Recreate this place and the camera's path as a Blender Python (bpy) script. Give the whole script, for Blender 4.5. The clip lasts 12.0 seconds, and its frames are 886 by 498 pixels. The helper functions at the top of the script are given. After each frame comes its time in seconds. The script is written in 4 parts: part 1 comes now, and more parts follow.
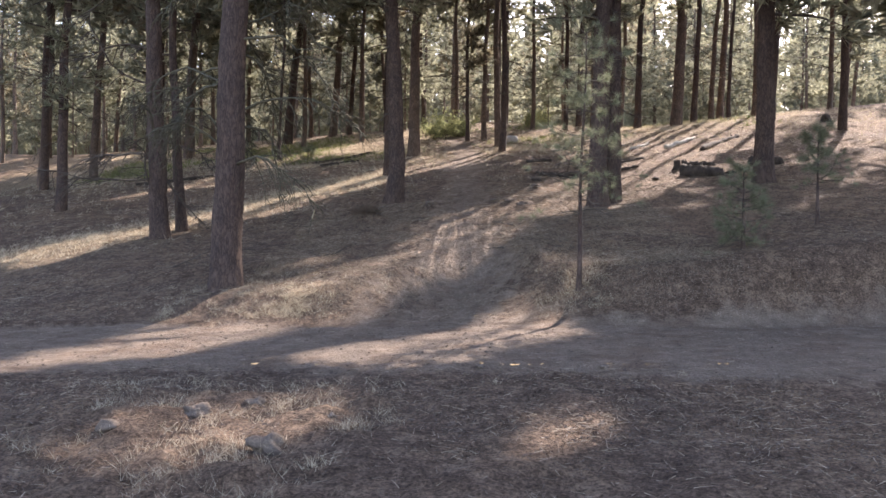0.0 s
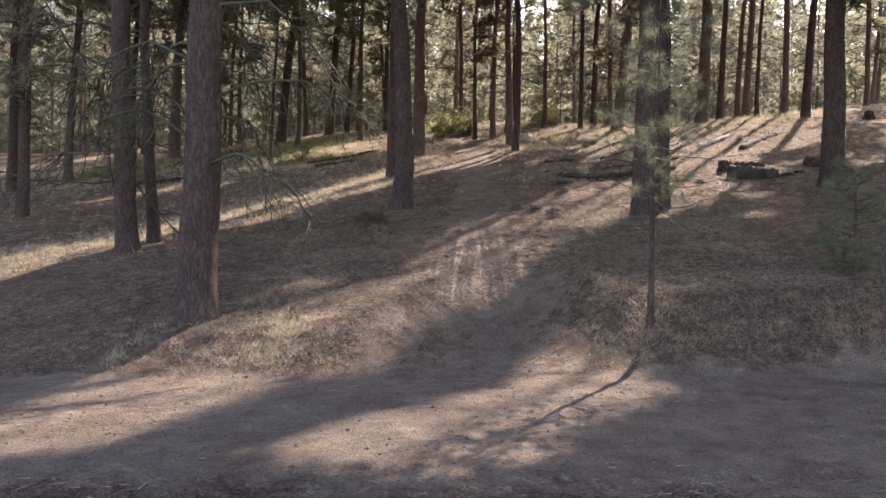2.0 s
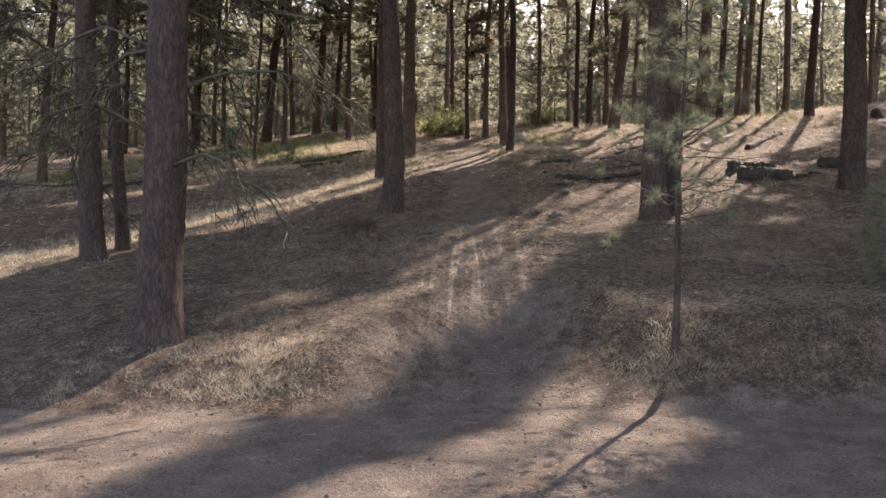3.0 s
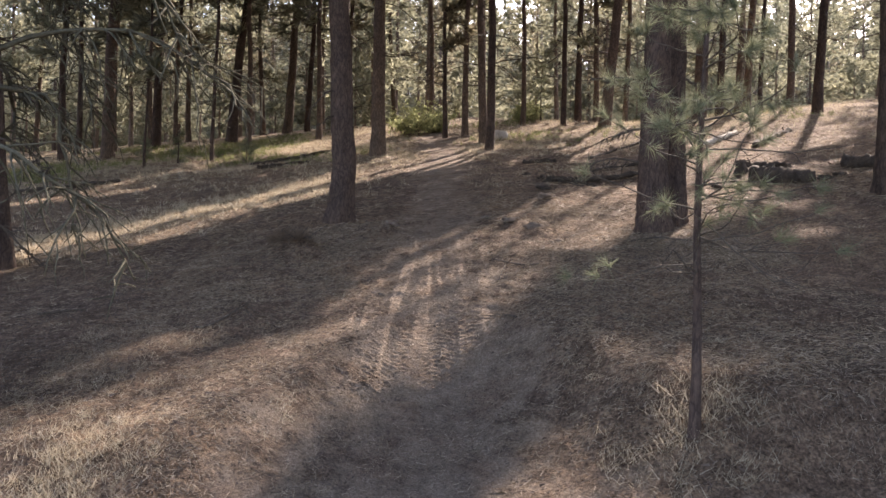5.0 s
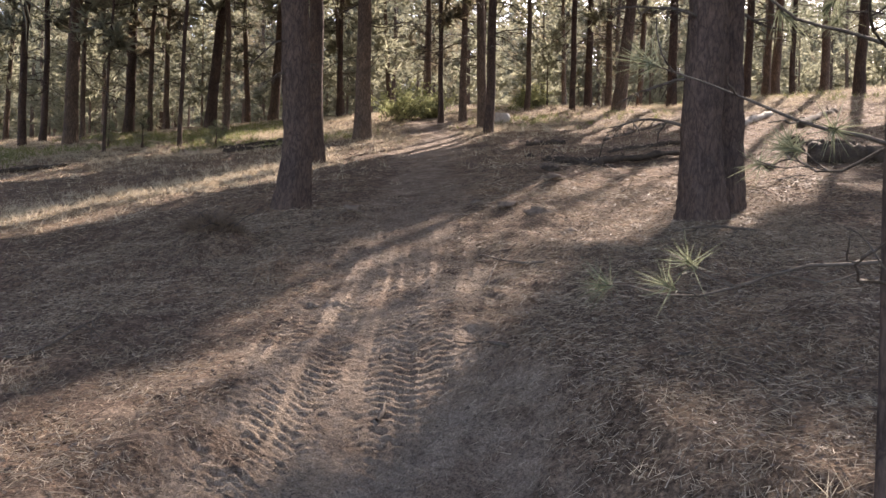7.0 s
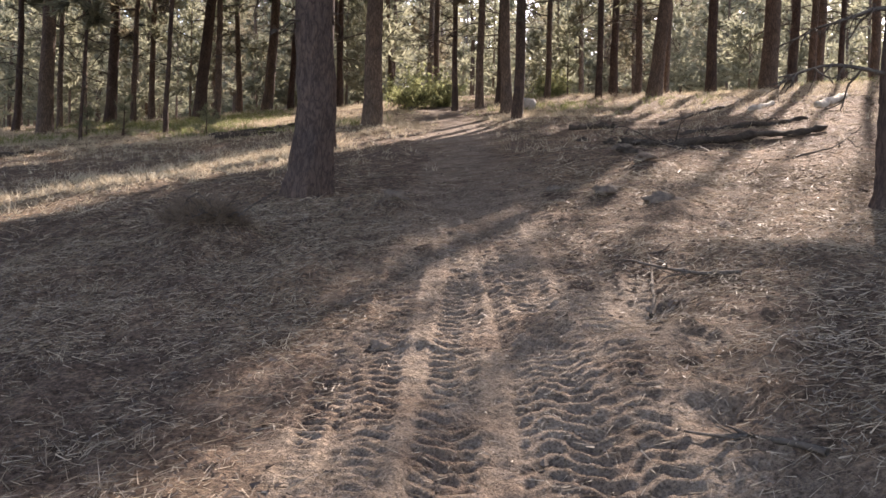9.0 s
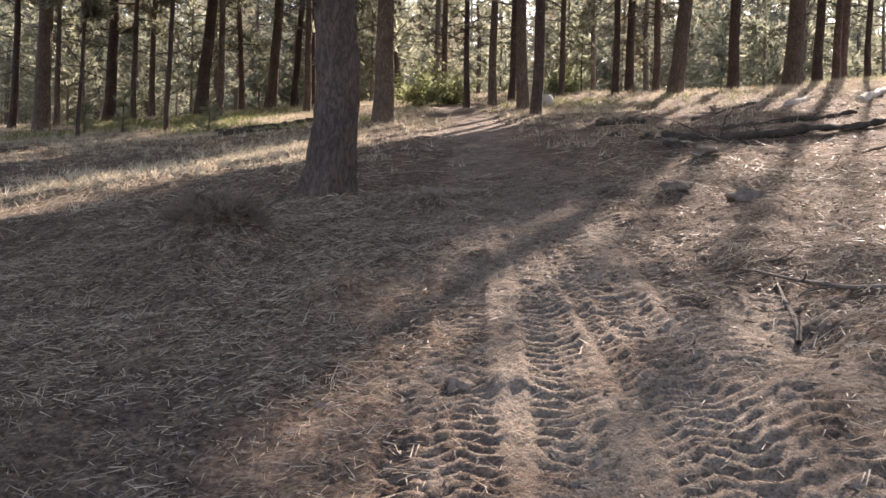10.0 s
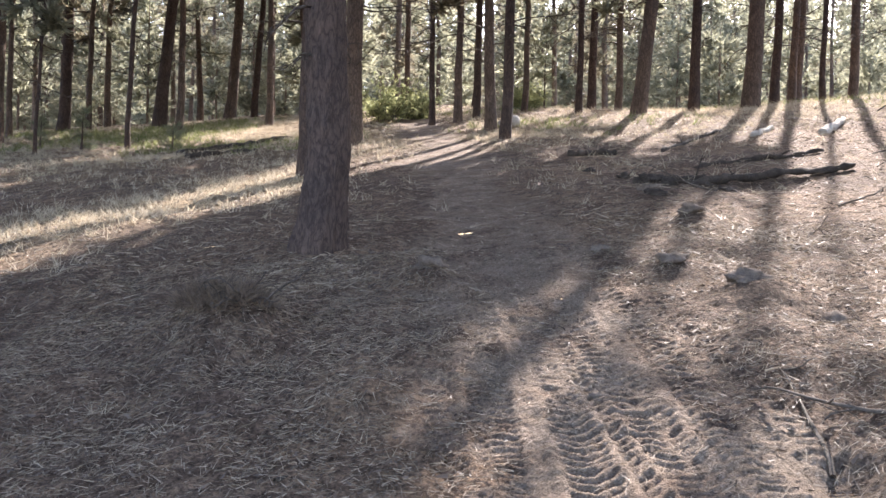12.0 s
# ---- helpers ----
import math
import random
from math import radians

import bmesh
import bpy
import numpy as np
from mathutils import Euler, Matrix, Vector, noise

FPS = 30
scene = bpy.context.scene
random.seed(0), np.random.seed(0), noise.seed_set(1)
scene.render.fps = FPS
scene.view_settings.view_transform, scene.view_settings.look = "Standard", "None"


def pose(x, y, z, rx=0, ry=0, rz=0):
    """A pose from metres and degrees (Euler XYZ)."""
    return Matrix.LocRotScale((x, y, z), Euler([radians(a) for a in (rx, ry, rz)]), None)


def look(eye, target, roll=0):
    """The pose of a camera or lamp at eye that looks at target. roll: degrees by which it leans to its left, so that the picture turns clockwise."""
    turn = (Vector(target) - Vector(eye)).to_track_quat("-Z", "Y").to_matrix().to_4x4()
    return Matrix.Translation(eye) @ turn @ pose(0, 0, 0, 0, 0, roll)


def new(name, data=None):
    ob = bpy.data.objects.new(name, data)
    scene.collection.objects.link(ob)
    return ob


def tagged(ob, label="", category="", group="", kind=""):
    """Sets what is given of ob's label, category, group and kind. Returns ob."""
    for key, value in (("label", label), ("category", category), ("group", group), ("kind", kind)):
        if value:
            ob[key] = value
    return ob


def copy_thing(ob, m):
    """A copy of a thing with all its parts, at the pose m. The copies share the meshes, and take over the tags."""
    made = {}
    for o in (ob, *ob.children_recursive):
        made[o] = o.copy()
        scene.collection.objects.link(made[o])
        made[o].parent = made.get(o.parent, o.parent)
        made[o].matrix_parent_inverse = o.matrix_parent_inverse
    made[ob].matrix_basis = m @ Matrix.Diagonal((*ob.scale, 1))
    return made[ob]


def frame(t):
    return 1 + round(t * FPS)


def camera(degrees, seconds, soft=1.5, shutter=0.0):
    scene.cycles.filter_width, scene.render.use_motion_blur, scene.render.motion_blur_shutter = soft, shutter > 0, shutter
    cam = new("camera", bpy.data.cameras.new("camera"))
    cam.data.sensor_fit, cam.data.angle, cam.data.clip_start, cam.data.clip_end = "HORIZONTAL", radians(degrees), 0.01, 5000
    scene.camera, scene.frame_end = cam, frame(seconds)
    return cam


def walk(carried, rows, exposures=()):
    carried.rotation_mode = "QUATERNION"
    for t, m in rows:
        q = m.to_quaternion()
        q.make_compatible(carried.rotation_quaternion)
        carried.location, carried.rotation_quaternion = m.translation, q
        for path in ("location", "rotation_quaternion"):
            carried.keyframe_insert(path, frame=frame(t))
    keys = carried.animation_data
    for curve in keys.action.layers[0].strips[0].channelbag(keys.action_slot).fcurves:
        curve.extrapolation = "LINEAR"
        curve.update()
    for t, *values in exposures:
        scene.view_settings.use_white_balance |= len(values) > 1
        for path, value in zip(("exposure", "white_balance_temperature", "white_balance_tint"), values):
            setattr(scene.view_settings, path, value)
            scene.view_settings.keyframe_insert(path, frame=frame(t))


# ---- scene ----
cam = camera(56.0, 12.0, 1.5)
PATH = [
    (0, (0.000, 0.000, 1.600), (-0.043, 5.000, 1.531), 0.8),
    (0.5, (-0.120, 0.773, 1.678), (-0.155, 5.773, 1.607), 0.8),
    (1, (-0.240, 1.516, 1.739), (-0.273, 6.516, 1.670), 0.8),
    (1.5, (-0.367, 2.239, 1.790), (-0.397, 7.239, 1.723), 0.8),
    (2, (-0.482, 2.926, 1.848), (-0.495, 7.926, 1.781), 0.9),
    (2.5, (-0.559, 3.553, 1.898), (-0.527, 8.550, 1.834), 0.8),
    (3, (-0.562, 4.201, 1.980), (-0.512, 9.198, 1.914), 0.8),
    (5, (0.070, 7.081, 2.199), (0.170, 12.080, 2.146), 0.7),
    (5.5, (0.233, 7.827, 2.188), (0.328, 12.825, 2.132), 0.8),
    (6, (0.382, 8.676, 2.163), (0.454, 13.677, 2.111), 0.9),
    (6.5, (0.478, 9.495, 2.134), (0.550, 14.493, 2.075), 1.0),
    (7, (0.497, 10.303, 2.097), (0.569, 15.301, 2.038), 1.1),
    (9, (-0.271, 13.071, 2.052), (-0.131, 18.070, 1.999), 1.3),
    (9.5, (-0.458, 13.772, 2.059), (-0.321, 18.768, 2.010), 1.4),
    (10, (-0.610, 14.046, 2.061), (-0.465, 19.043, 2.015), 1.4),
    (10.5, (-0.722, 14.099, 2.228), (-0.507, 19.092, 2.175), 1.4),
    (11, (-0.828, 14.132, 2.390), (-0.518, 19.123, 2.339), 1.4),
    (11.5, (-0.929, 14.100, 2.512), (-0.591, 19.088, 2.457), 1.3),
    (12, (-1.006, 14.055, 2.638), (-0.581, 19.039, 2.588), 1.4),
]
EXPOSURES = [(0.0, 2.19, 7210, 22), (0.5, 1.87, 7560, 22), (1.5, 1.88, 7610, 22), (2.0, 2.01, 7560, 22), (2.5, 1.88, 7610, 22), (7.0, 2.03, 7610, 23), (9.5, 2.13, 7460, 22), (10.5, 2.26, 7260, 21), (12.0, 2.63, 6760, 19)]
walk(cam, [(t, look(e, g, r)) for t, e, g, r in PATH], EXPOSURES)


# ---- light ----
SUN_AZ, SUN_EL = radians(29), radians(38)   # ahead and to the right, late morning
SUN = Vector((math.sin(SUN_AZ) * math.cos(SUN_EL), math.cos(SUN_AZ) * math.cos(SUN_EL), math.sin(SUN_EL)))
world = bpy.data.worlds.new("sky")
world.use_nodes = True
scene.world = world
sky = world.node_tree.nodes.new("ShaderNodeTexSky")
sky.sky_type, sky.sun_disc = "NISHITA", False
sky.sun_elevation, sky.sun_rotation = SUN_EL, SUN_AZ
sky.dust_density, sky.air_density = 1.3, 0.9
back = world.node_tree.nodes["Background"]
back.inputs["Strength"].default_value = 0.15
world.node_tree.links.new(sky.outputs["Color"], back.inputs["Color"])
lamp = bpy.data.lights.new("sun", "SUN")
lamp.energy, lamp.angle, lamp.color = 3.5, radians(0.55), (1.0, 0.97, 0.915)
new("sun", lamp).matrix_world = look(SUN * 60, (0, 0, 0))


# ---- materials ----
def material(name, rough=0.9):
    m = bpy.data.materials.new(name)
    m.use_nodes = True
    t = m.node_tree
    b = t.nodes["Principled BSDF"]
    b.inputs["Roughness"].default_value = rough
    b.inputs["Specular IOR Level"].default_value = 0.2
    return m, t, b


def node(t, kind, **inputs):
    n = t.nodes.new(kind)
    for k, v in inputs.items():
        n.inputs[k.replace("_", " ")].default_value = v
    return n


def noise_of(t, where, scale, detail=5.0, rough=0.6):
    n = node(t, "ShaderNodeTexNoise", Scale=scale, Detail=detail, Roughness=rough)
    t.links.new(where, n.inputs["Vector"])
    return n.outputs["Fac"]


def ramp(t, fac, stops):
    n = t.nodes.new("ShaderNodeValToRGB")
    e = n.color_ramp.elements
    while len(e) < len(stops):
        e.new(0.5)
    for s, (p, c) in zip(e, stops):
        s.position, s.color = p, (*c, 1)
    t.links.new(fac, n.inputs["Fac"])
    return n.outputs["Color"]


def mix(t, fac, a, b, blend="MIX"):
    n = t.nodes.new("ShaderNodeMix")
    n.data_type, n.blend_type = "RGBA", blend
    for socket, v in ((n.inputs[0], fac), (n.inputs[6], a), (n.inputs[7], b)):
        if isinstance(v, bpy.types.NodeSocket):
            t.links.new(v, socket)
        elif isinstance(v, (int, float)):
            socket.default_value = v
        else:
            socket.default_value = (*v, 1)
    return n.outputs[2]


def bump(t, b, height, strength, distance):
    n = node(t, "ShaderNodeBump", Strength=strength, Distance=distance)
    t.links.new(height, n.inputs["Height"])
    t.links.new(n.outputs["Normal"], b.inputs["Normal"])
    return n


def coords(t, which="Object", scale=(1, 1, 1)):
    c = t.nodes.new("ShaderNodeTexCoord")
    m = t.nodes.new("ShaderNodeMapping")
    m.inputs["Scale"].default_value = scale
    t.links.new(c.outputs[which], m.inputs["Vector"])
    return m.outputs["Vector"]


def ground_material():
    """Needle-strewn forest floor, pale packed dirt on the road and the trail."""
    m, t, b = material("forest_floor", 0.95)
    p = coords(t)
    coarse, mid, fine = noise_of(t, p, 0.55, 4), noise_of(t, p, 4.5, 6, 0.7), noise_of(t, p, 38, 5, 0.75)
    floor = ramp(t, mid, [(0.3, (0.10, 0.074, 0.060)), (0.5, (0.17, 0.128, 0.102)), (0.62, (0.235, 0.178, 0.14)), (0.75, (0.31, 0.245, 0.19))])
    speck = ramp(t, fine, [(0.32, (0.22, 0.2, 0.19)), (0.48, (0.8, 0.77, 0.75)), (0.66, (1.6, 1.52, 1.42))])
    floor = mix(t, 1.0, floor, speck, "MULTIPLY")
    tint = ramp(t, coarse, [(0.35, (0.8, 0.78, 0.78)), (0.65, (1.15, 1.1, 1.0))])
    floor = mix(t, 1.0, floor, tint, "MULTIPLY")
    dry = t.nodes.new("ShaderNodeAttribute")
    dry.attribute_name = "dry"
    floor = mix(t, 1.0, floor, ramp(t, noise_of(t, p, 13, 5, 0.7), [(0.33, (0.6, 0.57, 0.55)), (0.5, (1.0, 1.0, 1.0)), (0.68, (1.3, 1.27, 1.22))]), "MULTIPLY")
    straw = mix(t, 1.0, ramp(t, mid, [(0.3, (0.22, 0.175, 0.115)), (0.7, (0.46, 0.38, 0.26))]), speck, "MULTIPLY")
    floor = mix(t, dry.outputs["Fac"], floor, straw)
    dirt = ramp(t, mid, [(0.25, (0.165, 0.130, 0.104)), (0.55, (0.25, 0.202, 0.165)), (0.8, (0.34, 0.28, 0.23))])
    grit = ramp(t, fine, [(0.3, (0.45, 0.43, 0.42)), (0.5, (0.98, 0.97, 0.96)), (0.72, (1.3, 1.29, 1.27))])
    dirt = mix(t, 1.0, dirt, grit, "MULTIPLY")
    rust = ramp(t, noise_of(t, p, 1.9, 5, 0.65), [(0.38, (0.84, 0.76, 0.71)), (0.5, (1.0, 0.98, 0.96)), (0.62, (1.1, 1.09, 1.05))])
    dirt = mix(t, 1.0, dirt, rust, "MULTIPLY")
    crumb = ramp(t, noise_of(t, p, 95, 3, 0.7), [(0.34, (0.55, 0.53, 0.51)), (0.5, (1.0, 1.0, 1.0)), (0.66, (1.35, 1.32, 1.28))])
    dirt = mix(t, 1.0, dirt, crumb, "MULTIPLY")
    bare = t.nodes.new("ShaderNodeAttribute")
    bare.attribute_name = "bare"
    edge = node(t, "ShaderNodeMath")
    edge.operation = "ADD"
    patch = t.nodes.new("ShaderNodeMath")
    patch.operation = "MULTIPLY_ADD"
    patch.inputs[1].default_value, patch.inputs[2].default_value = 1.4, -0.7
    t.links.new(mid, patch.inputs[0])
    t.links.new(bare.outputs["Fac"], edge.inputs[0])
    t.links.new(patch.outputs[0], edge.inputs[1])
    soft = t.nodes.new("ShaderNodeMapRange")
    soft.inputs[1].default_value, soft.inputs[2].default_value = 0.25, 0.75
    t.links.new(edge.outputs[0], soft.inputs[0])
    t.links.new(mix(t, soft.outputs[0], floor, dirt), b.inputs["Base Color"])
    clumps = noise_of(t, p, 15, 5, 0.7)
    height = mix(t, 0.3, mix(t, 0.5, mid, clumps), fine)
    bump(t, b, height, 1.0, 0.13)
    return m


def bark_material(name, dark, light):
    """Plates of bark parted by darker furrows, with flakes and grey weathering."""
    m, t, b = material(name, 0.95)
    p = coords(t, "Object", (1, 1, 0.3))
    wave = node(t, "ShaderNodeTexVoronoi", Scale=15.0)
    wave.feature = "DISTANCE_TO_EDGE"
    warp = node(t, "ShaderNodeTexNoise", Scale=7.0, Detail=5.0)
    t.links.new(p, warp.inputs["Vector"])
    t.links.new(mix(t, 0.3, p, warp.outputs["Color"]), wave.inputs["Vector"])
    fine = noise_of(t, p, 55, 6, 0.75)
    big = noise_of(t, coords(t), 2.2, 5, 0.65)
    furrow = tuple(d * 0.75 + l * 0.1 for d, l in zip(dark, light))
    plates = ramp(t, wave.outputs["Distance"], [(0.0, furrow), (0.1, tuple(d * 0.5 + l * 0.5 for d, l in zip(dark, light))), (0.45, light)])
    grain = ramp(t, fine, [(0.28, (0.5, 0.5, 0.51)), (0.55, (1.0, 0.99, 0.98)), (0.75, (1.5, 1.46, 1.42))])
    colour = mix(t, 1.0, plates, grain, "MULTIPLY")
    colour = mix(t, 1.0, colour, ramp(t, big, [(0.3, (0.72, 0.73, 0.76)), (0.7, (1.22, 1.14, 1.06))]), "MULTIPLY")
    t.links.new(colour, b.inputs["Base Color"])
    bump(t, b, mix(t, 0.5, wave.outputs["Distance"], fine), 0.9, 0.03)
    return m


def leaf_material(name, low, high, through_light=0.35):
    """Needles and grass: thin, so that some light passes."""
    m, t, b = material(name, 0.6)
    g = t.nodes.new("ShaderNodeNewGeometry")
    big = noise_of(t, coords(t), 0.9, 2)
    add = t.nodes.new("ShaderNodeMath")
    add.operation = "MULTIPLY_ADD"
    add.inputs[1].default_value = 0.5
    t.links.new(g.outputs["Random Per Island"], add.inputs[0])
    half = t.nodes.new("ShaderNodeMath")
    half.operation = "MULTIPLY"
    half.inputs[1].default_value = 0.5
    t.links.new(big, half.inputs[0])
    t.links.new(half.outputs[0], add.inputs[2])
    colour = ramp(t, add.outputs[0], [(0.2, low), (0.75, high)])
    t.links.new(colour, b.inputs["Base Color"])
    thin = t.nodes.new("ShaderNodeBsdfTranslucent")
    t.links.new(colour, thin.inputs["Color"])
    both = t.nodes.new("ShaderNodeMixShader")
    both.inputs[0].default_value = through_light
    t.links.new(b.outputs[0], both.inputs[1])
    t.links.new(thin.outputs[0], both.inputs[2])
    t.links.new(both.outputs[0], t.nodes["Material Output"].inputs["Surface"])
    return m


def plain_material(name, low, high, scale, rough=0.9, depth=0.02, stretch=(1, 1, 1)):
    m, t, b = material(name, rough)
    p = coords(t, "Object", stretch)
    n1, n2 = noise_of(t, p, scale, 6, 0.7), noise_of(t, p, scale * 7, 4, 0.7)
    colour = mix(t, 1.0, ramp(t, n1, [(0.3, low), (0.7, high)]), ramp(t, n2, [(0.3, (0.65, 0.65, 0.65)), (0.7, (1.2, 1.2, 1.2))]), "MULTIPLY")
    t.links.new(colour, b.inputs["Base Color"])
    bump(t, b, mix(t, 0.4, n1, n2), 0.7, depth)
    return m


FLOOR = ground_material()
# far trunks: bark colour lightened to paint in the haze of distance
BARK_HAZED = bark_material("pine_bark_hazed", (0.15, 0.122, 0.105), (0.31, 0.25, 0.21))
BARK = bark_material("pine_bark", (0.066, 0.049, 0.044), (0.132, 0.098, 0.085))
# red-tan bark, its tone also raised somewhat for haze
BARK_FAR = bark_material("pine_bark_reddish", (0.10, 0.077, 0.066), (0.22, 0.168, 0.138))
TWIG = plain_material("dead_twig", (0.06, 0.05, 0.042), (0.145, 0.12, 0.1), 9)
TWIG_MOSSY = plain_material("lichened_twig", (0.058, 0.052, 0.038), (0.15, 0.138, 0.095), 9)
NEEDLE = leaf_material("pine_needles", (0.16, 0.166, 0.115), (0.385, 0.385, 0.28), 0.62)
NEEDLE_YOUNG = leaf_material("young_pine_needles", (0.11, 0.125, 0.075), (0.31, 0.33, 0.22), 0.5)
NEEDLE_BROWN = leaf_material("browned_needles", (0.14, 0.125, 0.085), (0.32, 0.285, 0.20), 0.6)
LEAF = leaf_material("shrub_leaves", (0.25, 0.28, 0.14), (0.50, 0.51, 0.28), 0.62)
LITTER = leaf_material("needle_litter", (0.085, 0.064, 0.05), (0.47, 0.385, 0.29), 0.2)
BRUSH = leaf_material("dead_brush", (0.10, 0.075, 0.058), (0.24, 0.18, 0.135), 0.0)
CHIP = leaf_material("bark_chips", (0.06, 0.045, 0.037), (0.16, 0.12, 0.095), 0.0)
STRAW = leaf_material("dry_grass", (0.33, 0.275, 0.195), (0.63, 0.55, 0.42), 0.4)
WEED = leaf_material("low_green_weeds", (0.09, 0.12, 0.045), (0.27, 0.28, 0.12), 0.4)
LOG_DARK = plain_material("charred_log", (0.034, 0.028, 0.024), (0.105, 0.083, 0.069), 6, 0.9, 0.03, (1, 0.3, 1))
LOG_GREY = plain_material("weathered_log", (0.30, 0.27, 0.23), (0.62, 0.58, 0.52), 7, 0.85, 0.02, (1, 0.2, 1))
ROCK = plain_material("pale_rock", (0.38, 0.35, 0.31), (0.62, 0.58, 0.53), 5, 0.85, 0.03)
CLOD = plain_material("dirt_clod", (0.11, 0.085, 0.07), (0.22, 0.175, 0.14), 9, 0.95, 0.02)


# ---- ground shape ----
def vnoise(x, y, scale, seed):
    """Smooth value noise, -1 to 1, for arrays."""
    x, y = np.asarray(x, float) * scale, np.asarray(y, float) * scale
    xi, yi = np.floor(x).astype(np.int64), np.floor(y).astype(np.int64)
    fx, fy = x - xi, y - yi
    fx, fy = fx * fx * (3 - 2 * fx), fy * fy * (3 - 2 * fy)

    def corner(a, b):
        h = (a * 374761393 + b * 668265263 + seed * 974711) & 0x7FFFFFFF
        h = ((h ^ (h >> 13)) * 1274126177) & 0x7FFFFFFF
        return ((h ^ (h >> 16)) & 0xFFFF) / 32767.5 - 1

    top = corner(xi, yi) * (1 - fx) + corner(xi + 1, yi) * fx
    low = corner(xi, yi + 1) * (1 - fx) + corner(xi + 1, yi + 1) * fx
    return top * (1 - fy) + low * fy


def smooth(a, b, v):
    t = np.clip((np.asarray(v, float) - a) / (b - a), 0, 1)
    return t * t * (3 - 2 * t)


def trail_x(y):
    """The middle of the trail: straight up the bank, then bending away to the left round the shrub."""
    y = np.asarray(y, float)
    return -0.03 + 0.03 * (y - 13) - 0.0012 * np.clip(y - 24, 0, None) ** 2


def trail_half(y):
    return 0.84 + 0.6 * np.exp(-((np.asarray(y, float) - 12.5) / 1.6) ** 2) + 0.1 * np.sin(np.asarray(y, float) * 0.9)


def bareness(x, y):
    """1 on packed dirt, 0 on the needle-covered floor."""
    x, y = np.asarray(x, float), np.asarray(y, float)
    wob = 0.3 * vnoise(x, y, 0.9, 3) + 0.15 * vnoise(x, y, 2.7, 4)
    road = smooth(7.6, 8.5, y + wob + 0.10 * x) * (1 - smooth(12.1, 12.6, y + wob * 0.5 - 0.03 * x))
    off = np.abs(x - trail_x(y) + 0.5 * wob)
    ragged = 0.35 * vnoise(x, y, 1.7, 5) + 0.3 * vnoise(x, y, 4.3, 6) + 0.2 * vnoise(x, y, 9.0, 7)
    path = (1 - smooth(0.3, 1.6, off / trail_half(y) + ragged)) * smooth(11.5, 12.5, y)
    near = 0.2 * (1 - smooth(5.5, 8.5, y))
    return np.clip(np.maximum(np.maximum(road, path * (0.85 - 0.2 * smooth(20, 22, y) + 0.2 * smooth(27, 30, y))), near), 0, 1)


def dryness(x, y):
    """Where pale dry grass covers the floor: a band up the slope, and its upper part."""
    band = np.exp(-(((y - 20.5) - 1.45 * (x + 8.2)) / 2.2) ** 2) * (1 - smooth(-2.5, -1.2, x))
    upper = smooth(29, 36, y) * (0.35 + 0.65 * smooth(-0.2, 0.5, vnoise(x, y, 0.35, 75)))
    return np.clip(band + 0.8 * upper, 0, 1)


DIPS = [(0.93, 17.3, 0.16, -0.10), (0.66, 16.7, 0.18, 0.05), (0.85, 16.05, 0.14, -0.07), (0.95, 16.86, 0.12, 0.05), (1.75, 19.85, 0.28, 0.10),
        (1.92, 19.25, 0.26, -0.10), (1.45, 20.6, 0.25, 0.09), (-0.28, 17.02, 0.10, 0.06), (-0.55, 20.9, 0.32, 0.14), (-0.1, 17.0, 0.12, 0.03),
        (2.3, 22.3, 0.3, 0.12), (-1.0, 18.6, 0.2, 0.06), (1.3, 18.9, 0.2, 0.05), (-2.0, 19.8, 0.40, 0.20)]


def ground_z(x, y):
    x, y = np.asarray(x, float), np.asarray(y, float)
    east = smooth(1, 9, x)   # the brow of the hill lies nearer on this side
    brow = 48 - 11 * east
    yc = np.minimum(y, brow)
    xc = np.clip(x, -26, 24)
    u = yc - 13
    hill = 0.869 + 0.1857 * u + 0.000423 * u * u + 0.0931 * xc + 0.000367 * xc * u + 0.0005 * xc * xc
    d = np.clip(y - brow, 0, None)
    fade = 9 - 6 * east
    hill = hill + 0.17 * fade * (1 - np.exp(-d / fade)) + (0.045 - 0.01 * east) * np.minimum(d, 170)
    road = 0.3 + 0.015 * np.clip(x, -20, 20) - 0.06 * np.clip(8 - y, 0, 9) + 0.03 * np.clip(-y, 0, 10)
    far = 13.2 + 3.2 * np.exp(-((x - 0.3) / 1.3) ** 2)
    k = np.clip((y - 12.2) / (far - 12.2), 0, 1)
    k = np.where(np.abs(x - 0.3) > 2.2, smooth(0, 1, k), smooth(0, 1, k) * 0.6 + k * 0.4)
    z = road * (1 - k) + hill * k
    z = z + 0.07 * smooth(12.1, 12.3, y + 0.08 * vnoise(x, y, 1.1, 14)) * (1 - smooth(13.0, 14.5, y)) * (1 - np.exp(-((x - 0.3) / 1.2) ** 2))   # cut edge of the road
    bare = bareness(x, y)
    rough = 0.06 * vnoise(x, y, 0.45, 11) + 0.035 * vnoise(x, y, 1.3, 12) + 0.022 * vnoise(x, y, 3.4, 13)
    z = z + rough * (1 - 0.75 * bare) - 0.05 * bare * smooth(12.6, 14.5, y)
    for px, py, r, h in DIPS:
        z = z + h * np.exp(-((x - px) ** 2 + (y - py) ** 2) / (r * r))
    return z


TRACKS = [(-0.74, 0.10, 0.8), (-0.46, 0.12, 1.0), (-0.2, 0.12, 1.0), (0.06, 0.12, 1.0), (0.32, 0.12, 1.0), (0.58, 0.11, 0.8), (0.84, 0.10, 0.6)]   # offset, half width, depth


